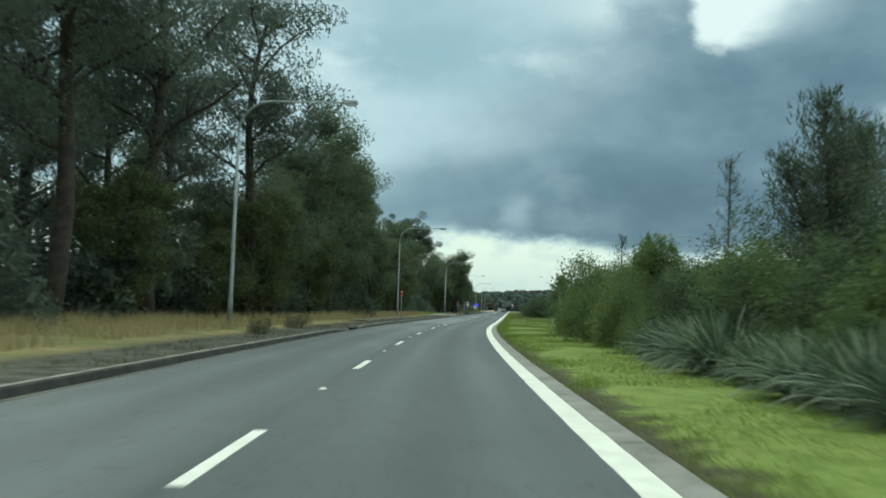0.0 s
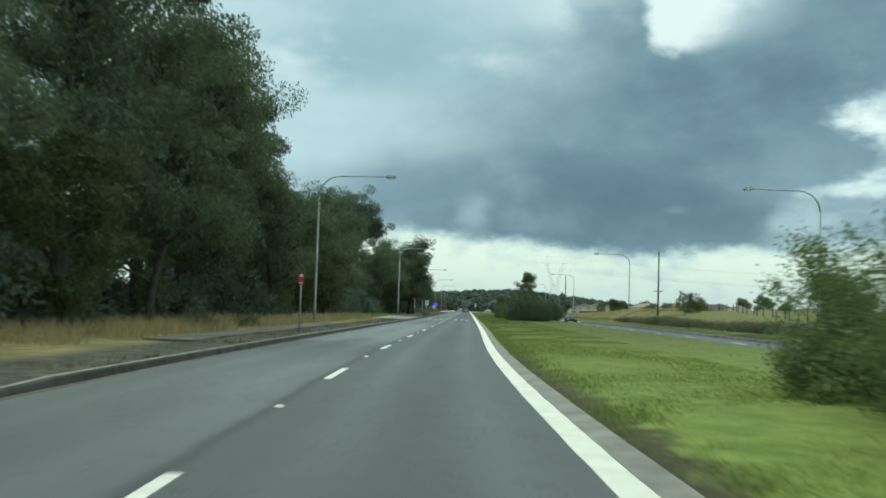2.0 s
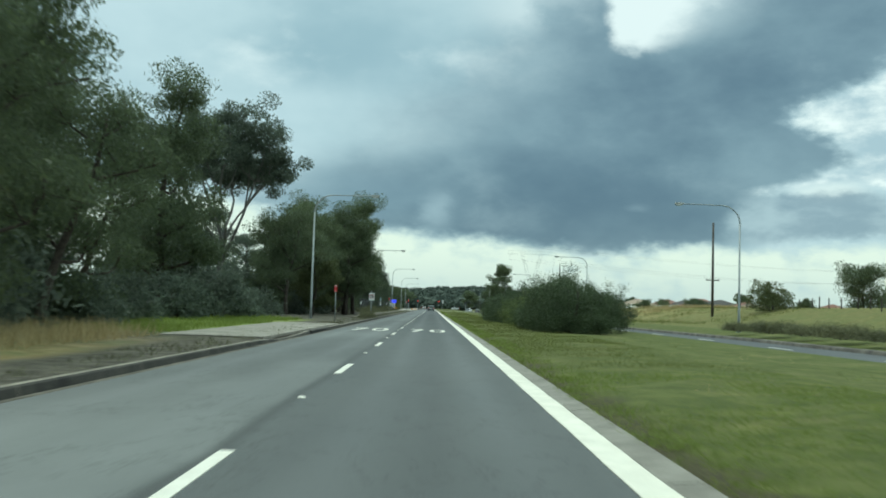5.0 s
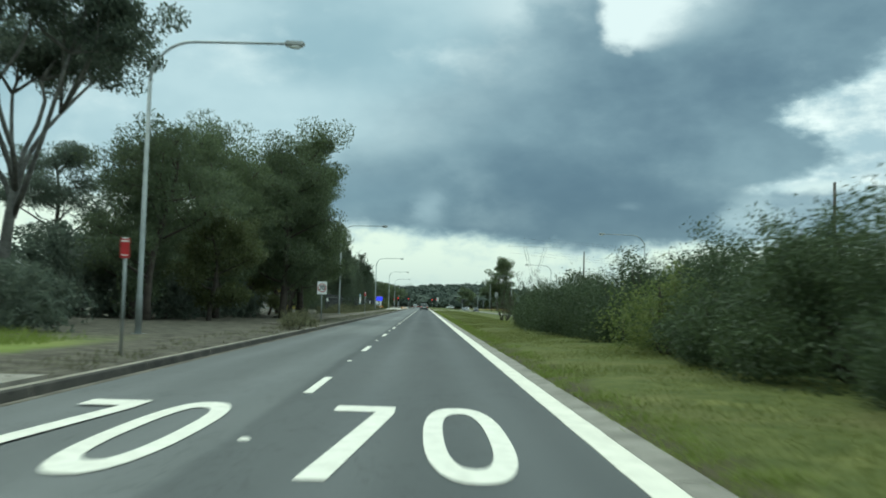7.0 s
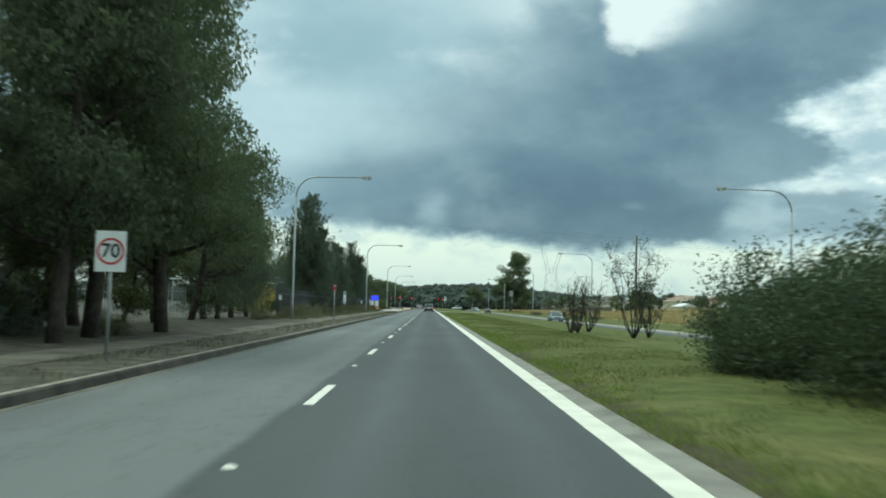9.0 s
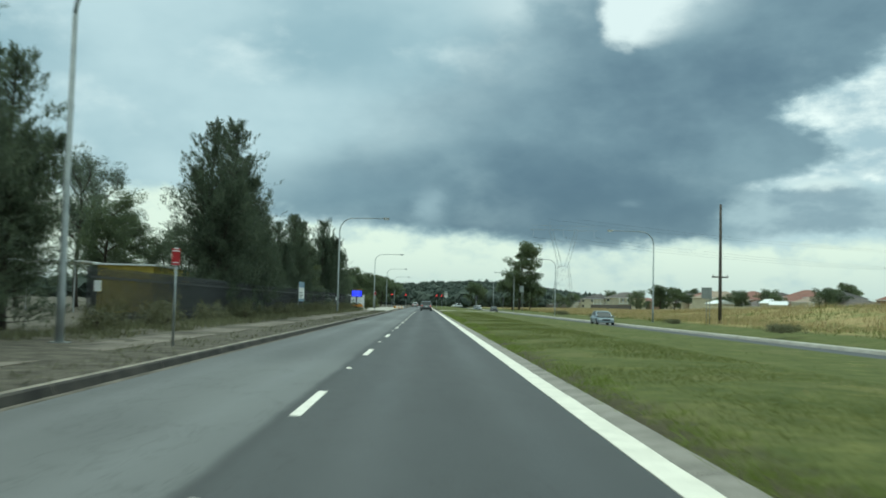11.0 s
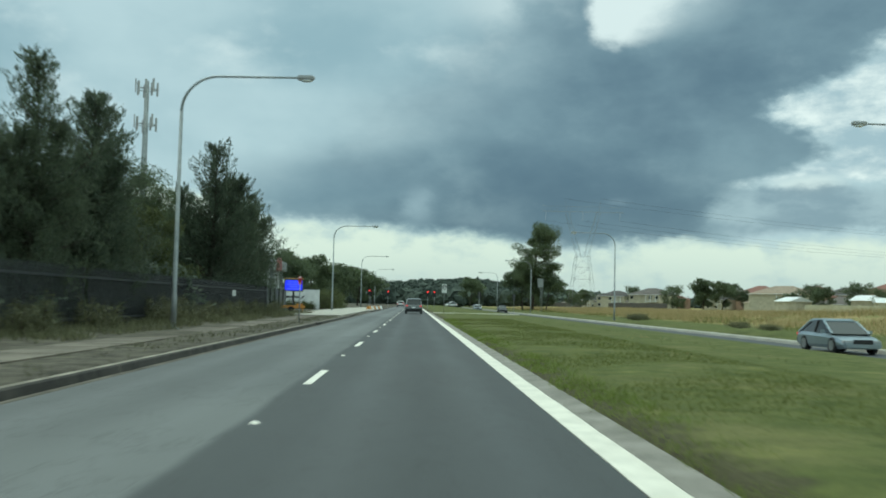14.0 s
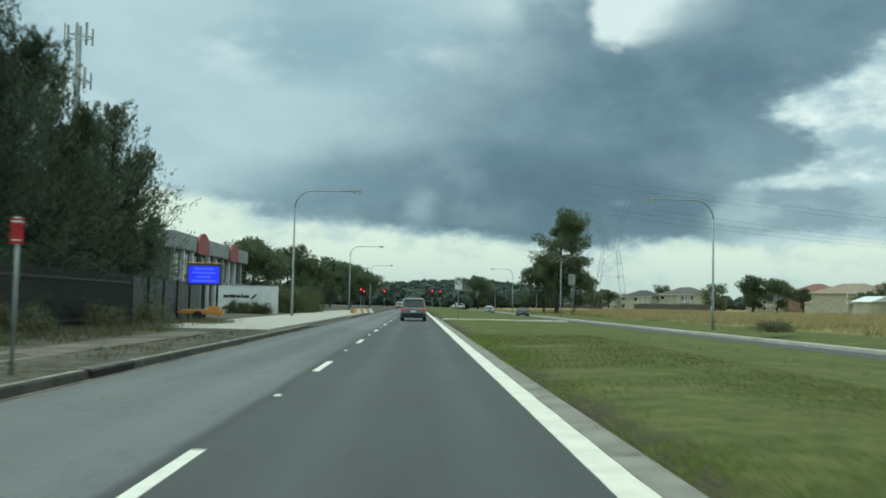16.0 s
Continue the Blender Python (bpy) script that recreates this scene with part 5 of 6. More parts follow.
for j in range(4):
    part("leg", strut(legs(0)[j], legs(14)[j], 0.13), STEEL, pylon)
zs = [0, 4.2, 8, 11.2, 14]
for a, b in zip(zs, zs[1:]):
    for j in range(4):
        part("brace", strut(legs(a)[j], legs(b)[(j + 1) % 4], 0.06), STEEL, pylon)
        part("brace", strut(legs(a)[(j + 1) % 4], legs(b)[j], 0.06), STEEL, pylon)
        part("brace", strut(legs(b)[j], legs(b)[(j + 1) % 4], 0.07), STEEL, pylon)
for sx in (-1, 1):
    for dx in (0, 1.1):
        for y in (-0.9, 0.9):
            part("fork", strut((sx * (0.4 + dx), y, 14), (sx * (3.7 + dx), y * 0.6, 26), 0.1), STEEL, pylon)
    for i in range(7):
        f0, f1 = i / 7, (i + 1) / 7
        part("brace", strut((sx * (0.4 + 3.3 * f0), 0, 14 + 12 * f0), (sx * (1.5 + 3.3 * f1), 0, 14 + 12 * f1), 0.05), STEEL, pylon)
    part("peak", strut((sx * 4.3, 0, 26), (sx * 4.7, 0, 29.0), 0.1), STEEL, pylon)
for y, z in ((-0.5, 26), (0.5, 26), (0, 27.4)):
    part("cross_arm", strut((-11, y, z), (11, y, z), 0.09), STEEL, pylon)
for i in range(12):
    part("brace", strut((-11 + i * 1.83, 0, 26), (-11 + i * 1.83 + 0.92, 0, 27.4), 0.05), STEEL, pylon)
for x in (-10, 0, 10):
    part("insulator", strut((x, 0, 26), (x, 0, 23.6), 0.10), LAMP_GREY, pylon)
at(pylon, place(508, 46.3, 0.1))
copy_thing(pylon, place(640, 330, 0.1, -70))


def wire(a, b, sag, label, r=0.02, n=24):
    ob = thing("power_line", label, "power line", "power lines")
    a, b = Vector(a), Vector(b)
    pts = [a + (b - a) * (i / n) - Vector((0, 0, sag * 4 * (i / n) * (1 - i / n))) for i in range(n + 1)]
    part("wire", tube(bmesh.new(), [tuple(p) for p in pts], r, 5), SIGN_BLACK, ob)


for dx in (-10, 0, 10):
    wire(rp(508, 46.3 + dx, 23.7), rp(640 - dx, 330 + dx * 0.3, 23.7), 5, "thin dark power line strung from the pylon")
for dx in (-5, 5):
    wire(rp(508, 46.3 + dx, 29.6), rp(640 - dx, 330, 29.6), 4, "thin dark power line strung from the pylon")

pole = thing("timber_pole", "tall dark timber power pole with a short crossarm", "power pole", "timber poles")
part("pole", tube(bmesh.new(), [(0, 0, -0.5), (0, 0, 12.9)], [0.2, 0.13], 10), TIMBER, pole, smooth=True)
part("crossarm", box(bmesh.new(), -0.9, -0.06, 4.9, 0.9, 0.06, 5.05, 0.01), TIMBER, pole)
for x in (-0.8, 0.8):
    part("insulator", tube(bmesh.new(), [(x, 0, 5.05), (x, 0, 5.25)], 0.05, 8), LAMP_GREY, pole)
at(pole, place(219, 40.2, 0.1))
for s, lat, k in ((296, 29.8, 0.89),):
    copy_thing(pole, place(s, lat, 0.1, 0, k))

# ---------- houses across the paddock ----------
def build_house(seed, w, d, floors, wall_mat, roof_mat, label, glazed=0.5):
    rng = random.Random(seed)
    ob = thing("house", label, "house", "houses across the paddock")
    h = 2.8 * floors
    part("wall", box(bmesh.new(), -w / 2, -d / 2, 0, w / 2, d / 2, h, 0.03), wall_mat, ob)
    bm = bmesh.new()
    o = 0.5
    r = min(w, d) / 2 - 0.2
    v = [bm.verts.new(p) for p in ((-w / 2 - o, -d / 2 - o, h - 0.1), (w / 2 + o, -d / 2 - o, h - 0.1), (w / 2 + o, d / 2 + o, h - 0.1), (-w / 2 - o, d / 2 + o, h - 0.1),
                                   (-w / 2 + r, 0, h + 2.6), (w / 2 - r, 0, h + 2.6))]
    for f in ((0, 1, 5, 4), (1, 2, 5), (2, 3, 4, 5), (3, 0, 4), (3, 2, 1, 0)):
        bm.faces.new([v[i] for i in f])
    part("roof", bm, roof_mat, ob)
    part("gutter", box(bmesh.new(), -w / 2 - o, -d / 2 - o - 0.06, h - 0.25, w / 2 + o, -d / 2 - o, h - 0.08), WALL_WHITE, ob)
    n = int(w // 2.8)
    for fl in range(floors):
        for i in range(n):
            if rng.random() < glazed:
                x = -w / 2 + (i + 0.5) * w / n
                win = part("window", box(bmesh.new(), x - 0.7, -d / 2 - 0.05, fl * 2.8 + 1.0, x + 0.7, -d / 2 + 0.02, fl * 2.8 + 2.2, 0.01), GLASS_DARK, ob)
                part("frame", box(bmesh.new(), x - 0.76, -d / 2 - 0.03, fl * 2.8 + 0.94, x + 0.76, -d / 2 + 0.01, fl * 2.8 + 2.26), WALL_WHITE, win)
    if floors == 2:
        bal = part("balcony", box(bmesh.new(), w * 0.1, -d / 2 - 1.4, 2.7, w * 0.45, -d / 2 - 0.06, 2.95, 0.02), WALL_WHITE, ob)
        for x in (w * 0.12, w * 0.27, w * 0.43):
            part("balcony_post", box(bmesh.new(), x - 0.1, -d / 2 - 1.38, 0, x + 0.1, -d / 2 - 1.18, h - 0.1, 0.01), WALL_WHITE, bal)
    part("wing", box(bmesh.new(), -w / 2 - 4, -d / 4, 0, -w / 2 - 0.02, d / 3, 2.7, 0.03), wall_mat, ob)
    bm = bmesh.new()
    v = [bm.verts.new(p) for p in ((-w / 2 - 4.4, -d / 4 - 0.4, 2.65), (-w / 2 - 0.04, -d / 4 - 0.4, 2.65), (-w / 2 - 0.04, d / 3 + 0.4, 2.65), (-w / 2 - 4.4, d / 3 + 0.4, 2.65), (-w / 2 - 2.2, d * 0.03, 4.0), (-w / 2 - 0.04, d * 0.03, 4.0))]
    for f in ((0, 1, 5, 4), (1, 2, 5), (2, 3, 4, 5), (3, 0, 4), (3, 2, 1, 0)):
        bm.faces.new([v[i] for i in f])
    part("wing_roof", bm, roof_mat, ob)
    return ob


h1 = build_house(1, 15, 11, 2, RENDER_CREAM, ROOF_TILE, "cream two-storey house with a brown tiled hip roof")
h2 = build_house(2, 13, 11, 2, BRICK_RED, ROOF_RED, "brick two-storey house with a red tiled roof")
h3 = build_house(3, 17, 12, 1, RENDER_CREAM, ROOF_TILE, "low cream house with a dark tiled roof")
ROOF_TAN = surface("tan_roof_tiles", (0.20, 0.15, 0.105), (0.34, 0.27, 0.20), 1.2, 0.8, bump=0.4, grain=12)
h4 = build_house(6, 18, 12, 2, RENDER_CREAM, ROOF_TAN, "cream two-storey house with a pale tan tiled roof", 0.25)
ROOF_DARK = surface("dark_roof_tiles", (0.03, 0.027, 0.025), (0.085, 0.075, 0.068), 1.2, 0.8, bump=0.4, grain=12)
h5 = build_house(8, 15, 12, 2, RENDER_CREAM, ROOF_DARK, "cream two-storey house under a dark tiled roof", 0.4)
at(h1, place(547, 75.5, 0.1, -52, 0.78))
at(h2, place(500, 106, 0.1, -60, 0.8))
at(h3, place(604, 80, 0.1, -50, 0.85))
at(h4, place(474, 87, 0.1, -56, 0.72))
at(h5, place(574, 70.5, 0.1, -46, 0.72))
rng = random.Random(4)
for s, lat, k in ((590, 66, h5), (512, 86, h5), (612, 74, h3), (632, 77, h1), (456, 93, h3), (462, 104, h2), (440, 100, h4), (424, 103, h3), (432, 118, h2), (410, 112, h1), (398, 118, h3), (486, 99, h2), (512, 90, h3), (528, 97, h1), (566, 88, h2), (606, 90, h1), (652, 80, h3), (672, 86, h1),
                  (702, 80, h3), (735, 88, h4), (770, 84, h3), (405, 138, h2), (428, 134, h3), (452, 126, h2), (476, 122, h1), (530, 118, h2), (575, 112, h1), (640, 104, h2), (398, 165, h1), (412, 152, h3), (420, 168, h2), (445, 158, h4), (402, 190, h3), (425, 200, h1), (480, 145, h2), (520, 140, h4), (384, 176, h3), (392, 215, h2)):
    copy_thing(k, place(s, lat, 0.1, -58 + rng.uniform(-16, 16), rng.uniform(0.68, 0.85)))
for s, lat, k, size in ((506, 94, h2, 1.0), (522, 92, h5, 1.0), (494, 112, h5, 1.05), (482, 116, h2, 1.05), (470, 120, h5, 1.1), (452, 112, h5, 1.0)):
    copy_thing(k, place(s, lat, 0.1, -58 + rng.uniform(-16, 16), size))
bw = thing("boundary_wall", "cream boundary wall with piers behind the paddock", "wall")
for i in range(16):
    part("wall_bay", box(bmesh.new(), i * 4.0, -0.1, -0.6, i * 4.0 + 3.65, 0.1, 1.65, 0.02), WALL_CREAM, bw)
    part("pier", box(bmesh.new(), i * 4.0 + 3.66, -0.18, -0.6, i * 4.0 + 3.99, 0.18, 1.8, 0.02), WALL_CREAM, bw)
at(bw, place(401, 60.5, 0.05, -9))
sheds = thing("garden_shed", "pale metal garden shed roof above the fence", "shed")
part("wall", box(bmesh.new(), -3, -2, 0, 3, 2, 2.2), RENDER_CREAM, sheds)
bm = prism(bmesh.new(), [(-3.3, 2.2), (3.3, 2.2), (0, 3.2)], -2.3, 2.3)
part("roof", bm, WALL_WHITE, sheds)
at(sheds, place(452, 80, 0.1, 20))
copy_thing(sheds, place(486, 88, 0.1, 80))
copy_thing(sheds, place(422, 84, 0.1, 70, 0.9))
copy_thing(sheds, place(440, 90, 0.1, 40, 1.1))

paling = thing("paling_fence", "dark weathered paling fence behind the paddock", "fence")
for i in range(46):
    held("fence_bay", swept("fence_bay", [(66.95, 0), (66.95, 1.8), (67.05, 1.8), (67.05, 0)], 500 + i * 5, 500 + i * 5 + 4.9, TIMBER, step=4.9, closed=True), paling)

# paddock posts
post = thing("fence_post", "weathered timber fence post in the paddock", "fence post", "paddock posts")
part("timber", tube(bmesh.new(), [(0, 0, -0.3), (0, 0, 1.3)], [0.08, 0.07], 8), TIMBER, post)
at(post, place(110, 36, 0.1))
for i in range(1, 34):
    copy_thing(post, place(110 + i * 4.2, 36 + i * 0.55 + rng.uniform(-0.3, 0.3), 0.1, 0, rng.uniform(0.85, 1.15)))


# ---------- cars ----------
def loft(bm, sections):
    """Sections: y and an outline of (x, z) points with the same count."""
    rings = [[bm.verts.new((x, y, z)) for x, z in pts] for y, pts in sections]
    k = len(rings[0])
    for a, b in zip(rings, rings[1:]):
        for j in range(k):
            bm.faces.new((a[j], a[(j + 1) % k], b[(j + 1) % k], b[j]))
    bm.faces.new(rings[0][::-1])
    bm.faces.new(rings[-1])
    bmesh.ops.recalc_face_normals(bm, faces=bm.faces[:])
    return bm


def build_car(name, label, paint, length=4.7, width=1.86, height=1.68, hatch=True, rake=0.35):
    """Front to +y, standing on z = 0."""
    ob = thing(name, label, "car")
    L, W, H = length / 2, width / 2, height
    belt = H * 0.58

    def sec(y, w, z0, z1):
        return (y, [(-w * 0.92, z0), (w * 0.92, z0), (w, z0 + 0.14), (w, z1 - 0.14), (w * 0.93, z1), (-w * 0.93, z1), (-w, z1 - 0.14), (-w, z0 + 0.14)])

    bm = loft(bmesh.new(), [sec(-L, W * 0.86, 0.38, belt - 0.06), sec(-L + 0.12, W * 0.96, 0.26, belt), sec(-L + 0.8, W, 0.22, belt + 0.02), sec(0, W, 0.22, belt),
                            sec(L - 1.3, W, 0.22, belt - 0.02), sec(L - 0.5, W * 0.97, 0.22, belt - 0.16), sec(L - 0.1, W * 0.88, 0.26, belt - 0.3), sec(L, W * 0.8, 0.36, belt - 0.4)])
    part("body", bm, paint, ob, smooth=False)

    def cab(y, w, z):
        return (y, [(-w, z[0]), (w, z[0]), (w * z[2], z[1]), (-w * z[2], z[1])])

    rear = -L + (0.18 if hatch else 0.9)
    bm = loft(bmesh.new(), [cab(rear, W * 0.9, (belt - 0.02, belt + 0.02, 0.98)), cab(rear + rake, W * 0.93, (belt - 0.02, H - 0.08, 0.80)), cab(-0.1, W * 0.94, (belt - 0.02, H - 0.03, 0.80)), cab(0.22, W * 0.94, (belt - 0.02, H - 0.09, 0.80)), cab(1.22, W * 0.92, (belt - 0.04, belt, 0.95))])
    part("glasshouse", bm, GLASS_DARK, ob, "dark tinted windows")
    bm = loft(bmesh.new(), [cab(rear + rake - 0.09, W * 0.74, (H - 0.12, H - 0.06, 0.97)), cab(rear + rake + 0.15, W * 0.755, (H - 0.09, H, 0.95)), cab(-0.15, W * 0.755, (H - 0.06, H + 0.02, 0.95)), cab(0.24, W * 0.75, (H - 0.12, H - 0.06, 0.97))])
    part("roof", bm, paint, ob)
    for sx in (-1, 1):
        part("pillar", tube(bmesh.new(), [(sx * W * 0.9, rear + 0.05, belt), (sx * W * 0.76, rear + rake + 0.07, H - 0.08)], 0.06, 6), paint, ob)
        part("pillar", tube(bmesh.new(), [(sx * W * 0.89, 1.19, belt), (sx * W * 0.76, 0.22, H - 0.1)], 0.045, 6), paint, ob)
        part("pillar", tube(bmesh.new(), [(sx * W * 0.945, -0.35, belt), (sx * W * 0.77, -0.3, H - 0.06)], 0.045, 6), TRIM, ob)
        part("mirror", box(bmesh.new(), sx * (W + 0.1) - 0.09, 0.72, belt, sx * (W + 0.1) + 0.09, 0.87, belt + 0.15, 0.03), paint, ob)
        part("tail_light", box(bmesh.new(), sx * W * 0.78 - 0.14, -L - 0.02, belt - 0.2, sx * W * 0.78 + 0.14, -L + 0.16, belt - 0.03, 0.03), TAIL_RED, ob, "red tail lamp")
        part("headlight", box(bmesh.new(), sx * W * 0.66 - 0.2, L - 0.28, belt - 0.38, sx * W * 0.66 + 0.2, L - 0.04, belt - 0.24, 0.03), LAMP_GREY, ob, "clear headlamp")
        for y in (-L + 0.92, L - 0.88):
            bm = bmesh.new()
            bmesh.ops.create_cone(bm, cap_ends=True, segments=24, radius1=0.34, radius2=0.34, depth=0.24)
            bmesh.ops.bevel(bm, geom=[e for e in bm.edges if abs(e.verts[0].co.z - e.verts[1].co.z) < 0.01 and e.calc_length() < 0.2], offset=0.03, segments=1, affect="EDGES")
            bm.transform(Matrix.Translation((sx * (W - 0.1), y, 0.34)) @ Matrix.Rotation(math.pi / 2, 4, "Y"))
            wh = part("wheel", bm, TYRE, ob, "black tyre")
            bm = bmesh.new()
            bmesh.ops.create_cone(bm, cap_ends=True, segments=20, radius1=0.22, radius2=0.22, depth=0.25)
            bm.transform(Matrix.Translation((sx * (W - 0.095), y, 0.34)) @ Matrix.Rotation(math.pi / 2, 4, "Y"))
            part("rim", bm, RIM, wh, "alloy rim")
    part("rear_bumper", box(bmesh.new(), -W * 0.93, -L - 0.05, 0.32, W * 0.93, -L + 0.2, 0.58, 0.05), TRIM, ob, "black rear bumper")
    part("front_bumper", box(bmesh.new(), -W * 0.86, L - 0.2, 0.26, W * 0.86, L + 0.04, 0.5, 0.05), paint, ob)
    part("grille", box(bmesh.new(), -W * 0.45, L - 0.03, 0.42, W * 0.45, L + 0.05, 0.62, 0.02), TRIM, ob, "black grille")
    part("number_plate", box(bmesh.new(), -0.19, -L - 0.015, belt - 0.32, 0.19, -L + 0.03, belt - 0.2), SIGN_WHITE, ob, "pale plate")
    part("brake_light", box(bmesh.new(), -0.16, rear + rake - 0.07, H - 0.1, 0.16, rear + rake + 0.01, H - 0.06), TAIL_RED, ob, "high red brake lamp")
    return ob


suv = build_car("sport_utility_car", "grey sport utility car with lit red tail lamps", CAR_GREY)
at(suv, place(366.5, 1.62, 0.0))
sedan = build_car("white_car", "white car waiting at the signals", CAR_WHITE, 4.5, 1.8, 1.5, True, 0.6)
at(sedan, place(492, -1.6, 0.0))
hatchback = build_car("silver_hatchback", "silver hatchback on the opposite carriageway", CAR_SILVER, 4.46, 1.8, 1.42, True, 0.95)
at(hatchback, place(303, 19.8, -0.455, 180))
black_car = build_car("dark_car", "dark sedan on the opposite carriageway", CAR_BLACK, 4.6, 1.8, 1.44, False, 0.6)
at(black_car, place(191, 19.8, -0.455, 180))
copy_thing(black_car, place(451, 19.6, -0.455, 180))
copy_thing(sedan, place(520, 19.6, -0.455, 180))
copy_thing(sedan, place(560, 13.5, 0.1, 130))
copy_thing(hatchback, place(495, 17.4, -0.45, 180))

# ---------- signals and barrier ----------
def build_signal(lit):
    ob = thing("traffic_signal", "traffic signal with a lit red lamp on a post" if lit else "dark traffic signal seen from behind on a post", "traffic signal", "traffic signals")
    part("post", tube(bmesh.new(), [(0, 0, -0.2), (0, 0, 3.6)], 0.06, 10), STEEL, ob)
    part("backboard", box(bmesh.new(), -0.32, -0.12, 2.3, 0.32, -0.09, 3.65, 0.02), SIGN_BLACK, ob)
    hs = part("housing", box(bmesh.new(), -0.17, -0.3, 2.45, 0.17, -0.12, 3.5, 0.03), SIGN_BLACK, ob)
    if lit:
        bm = bmesh.new()
        bmesh.ops.create_cone(bm, cap_ends=True, segments=20, radius1=0.15, radius2=0.15, depth=0.03)
        bm.transform(Matrix.Translation((0, -0.315, 3.3)) @ Matrix.Rotation(math.pi / 2, 4, "X"))
        part("red_lamp", bm, SIGNAL_RED, hs, "lit red signal lamp")
    return ob


sig = build_signal(True)
at(sig, place(447, -7.2, 0.1))
for s, lat in ((461, -3.9), (449, 4.4), (452, 5.8), (470, -8)):
    copy_thing(sig, place(s, lat, 0.1))
sig2 = build_signal(False)
at(sig2, place(447, 14.6, 0.0, 180))
copy_thing(sig2, place(450, 14.9, 0.0, 180))
copy_thing(sig2, place(453, 22.2, -0.28, 180))
barrier = thing("road_barrier", "low orange and white water-filled road barrier", "road barrier")
for i in range(6):
    bm = prism(bmesh.new(), [(-0.28, 0), (0.28, 0), (0.2, 0.2), (0.09, 0.48), (-0.09, 0.48), (-0.2, 0.2)], i * 1.52, i * 1.52 + 1.48)
    part("barrier_block", bm, ORANGE if i % 2 == 0 else WALL_WHITE, barrier, "orange plastic block" if i % 2 == 0 else "white plastic block")
at(barrier, place(390, -4.6, 0.15, -9))

# ---------- plants by the road ----------
def rp_np(s, lat):
    h = np.interp(s, S_GRID, HEAD) * np.exp(-np.abs(lat) / 90)
    return np.stack([np.interp(s, S_GRID, ROAD_X) + lat * np.cos(h), np.interp(s, S_GRID, ROAD_Y) + lat * np.sin(h)], 1)


def build_strap(seed, n=230, size=1.0):
    """A fountain of long, narrow strap leaves: upright in the heart, arching over at the rim, dead ones lying low."""
    rng = np.random.default_rng(seed)
    steps = (0, 0.16, 0.34, 0.52, 0.68, 0.84, 1.0)
    fresh, dry = ([], []), ([], [])
    for i in range(n):
        a = rng.uniform(0, 6.283)
        d = np.array([math.cos(a), math.sin(a), 0.0])
        twist = rng.uniform(-0.6, 0.6)
        across = np.array([-d[1], d[0], 0.0]) * math.cos(twist) + np.array([0, 0, 1.0]) * math.sin(twist)
        ln = size * rng.uniform(0.6, 1.15)
        tilt = rng.uniform(0.12, 1.25)
        droop = rng.uniform(0.5, 1.7) * (0.35 + 0.65 * tilt)
        base = d * size * 0.22 * rng.uniform(0, 1) ** 0.5
        verts, faces = dry if rng.random() < 0.14 else fresh
        k = len(verts)
        p, angle, last = base.copy(), tilt * 0.75, 0.0
        for f in steps:
            angle += droop * (f - last) * (0.4 + 1.3 * f)
            p = p + (d * math.sin(angle) + np.array([0, 0, math.cos(angle)])) * ln * (f - last)
            last = f
            w = across * 0.0145 * size * (0.75 + 0.5 * f) * (1 - f ** 3 * 0.92)
            q = np.array([p[0], p[1], max(p[2], 0.02)])
            verts += [q - w, q + w]
        faces += [(k + j, k + j + 1, k + j + 3, k + j + 2) for j in range(0, 2 * len(steps) - 2, 2)]
    ob = thing("strap_tussock", "", "tussock", "strap-leaved tussocks")
    held("leaves", mesh_np("leaves", *fresh, LEAF_STRAP), ob)
    held("dry_leaves", mesh_np("dry_leaves", *dry, LEAF_STRAP_DRY), ob, "pale dry strap leaves")
    return ob


tuss = build_strap(41, 620, 1.3)
scatter(tuss, [(19.4, 7.5, 0.95), (16.8, 7.5, 1.1), (14.2, 7.3, 1.1), (11.9, 7.4, 0.85), (9.4, 7.1, 0.85), (7.6, 7.3, 0.95), (6.0, 7.1, 0.85), (3.5, 7.2, 1.0), (1.5, 7.4, 1.0)],
        "tussock of arching grey-green strap leaves", 21)

oak_r = build_she_oak(23, 8.5, 3.2, 9000, needle=(0.34, 0.04))
scatter(oak_r, [(33, 16.6, 1.25), (37, 18.6, 1.2), (27, 18.0, 1.1)], "feathery she-oak rising behind the shrubs", 22)
thin = build_she_oak(24, 5.4, 0.7, 700, LEAF_GREY, 0, 46, 0.03, (0.26, 0.022))
scatter(thin, [(18.6, 8.6, 0.95), (35.2, 8.7, 0.9)], "thin wispy sapling above the hedge", 23)
vine = build_shrub(34, 1.3, 1.0, 5000, LEAF_HEDGE, (0.12, 0.07))
vine.matrix_world = place(23.8, 7.9, 2.6, 0, 0.55, 0.75)
tagged(vine, "rounded shrub crown draped in vine leaves")
pale = build_shrub(35, 2.4, 1.5, 6000, LEAF_FLOWER, (0.11, 0.05))
scatter(pale, [(158.5, 8.6, 1.0), (29, 8.7, 1.0), (32, 8.9, 1.0)], "pale yellow-green flowering shrub", 24)

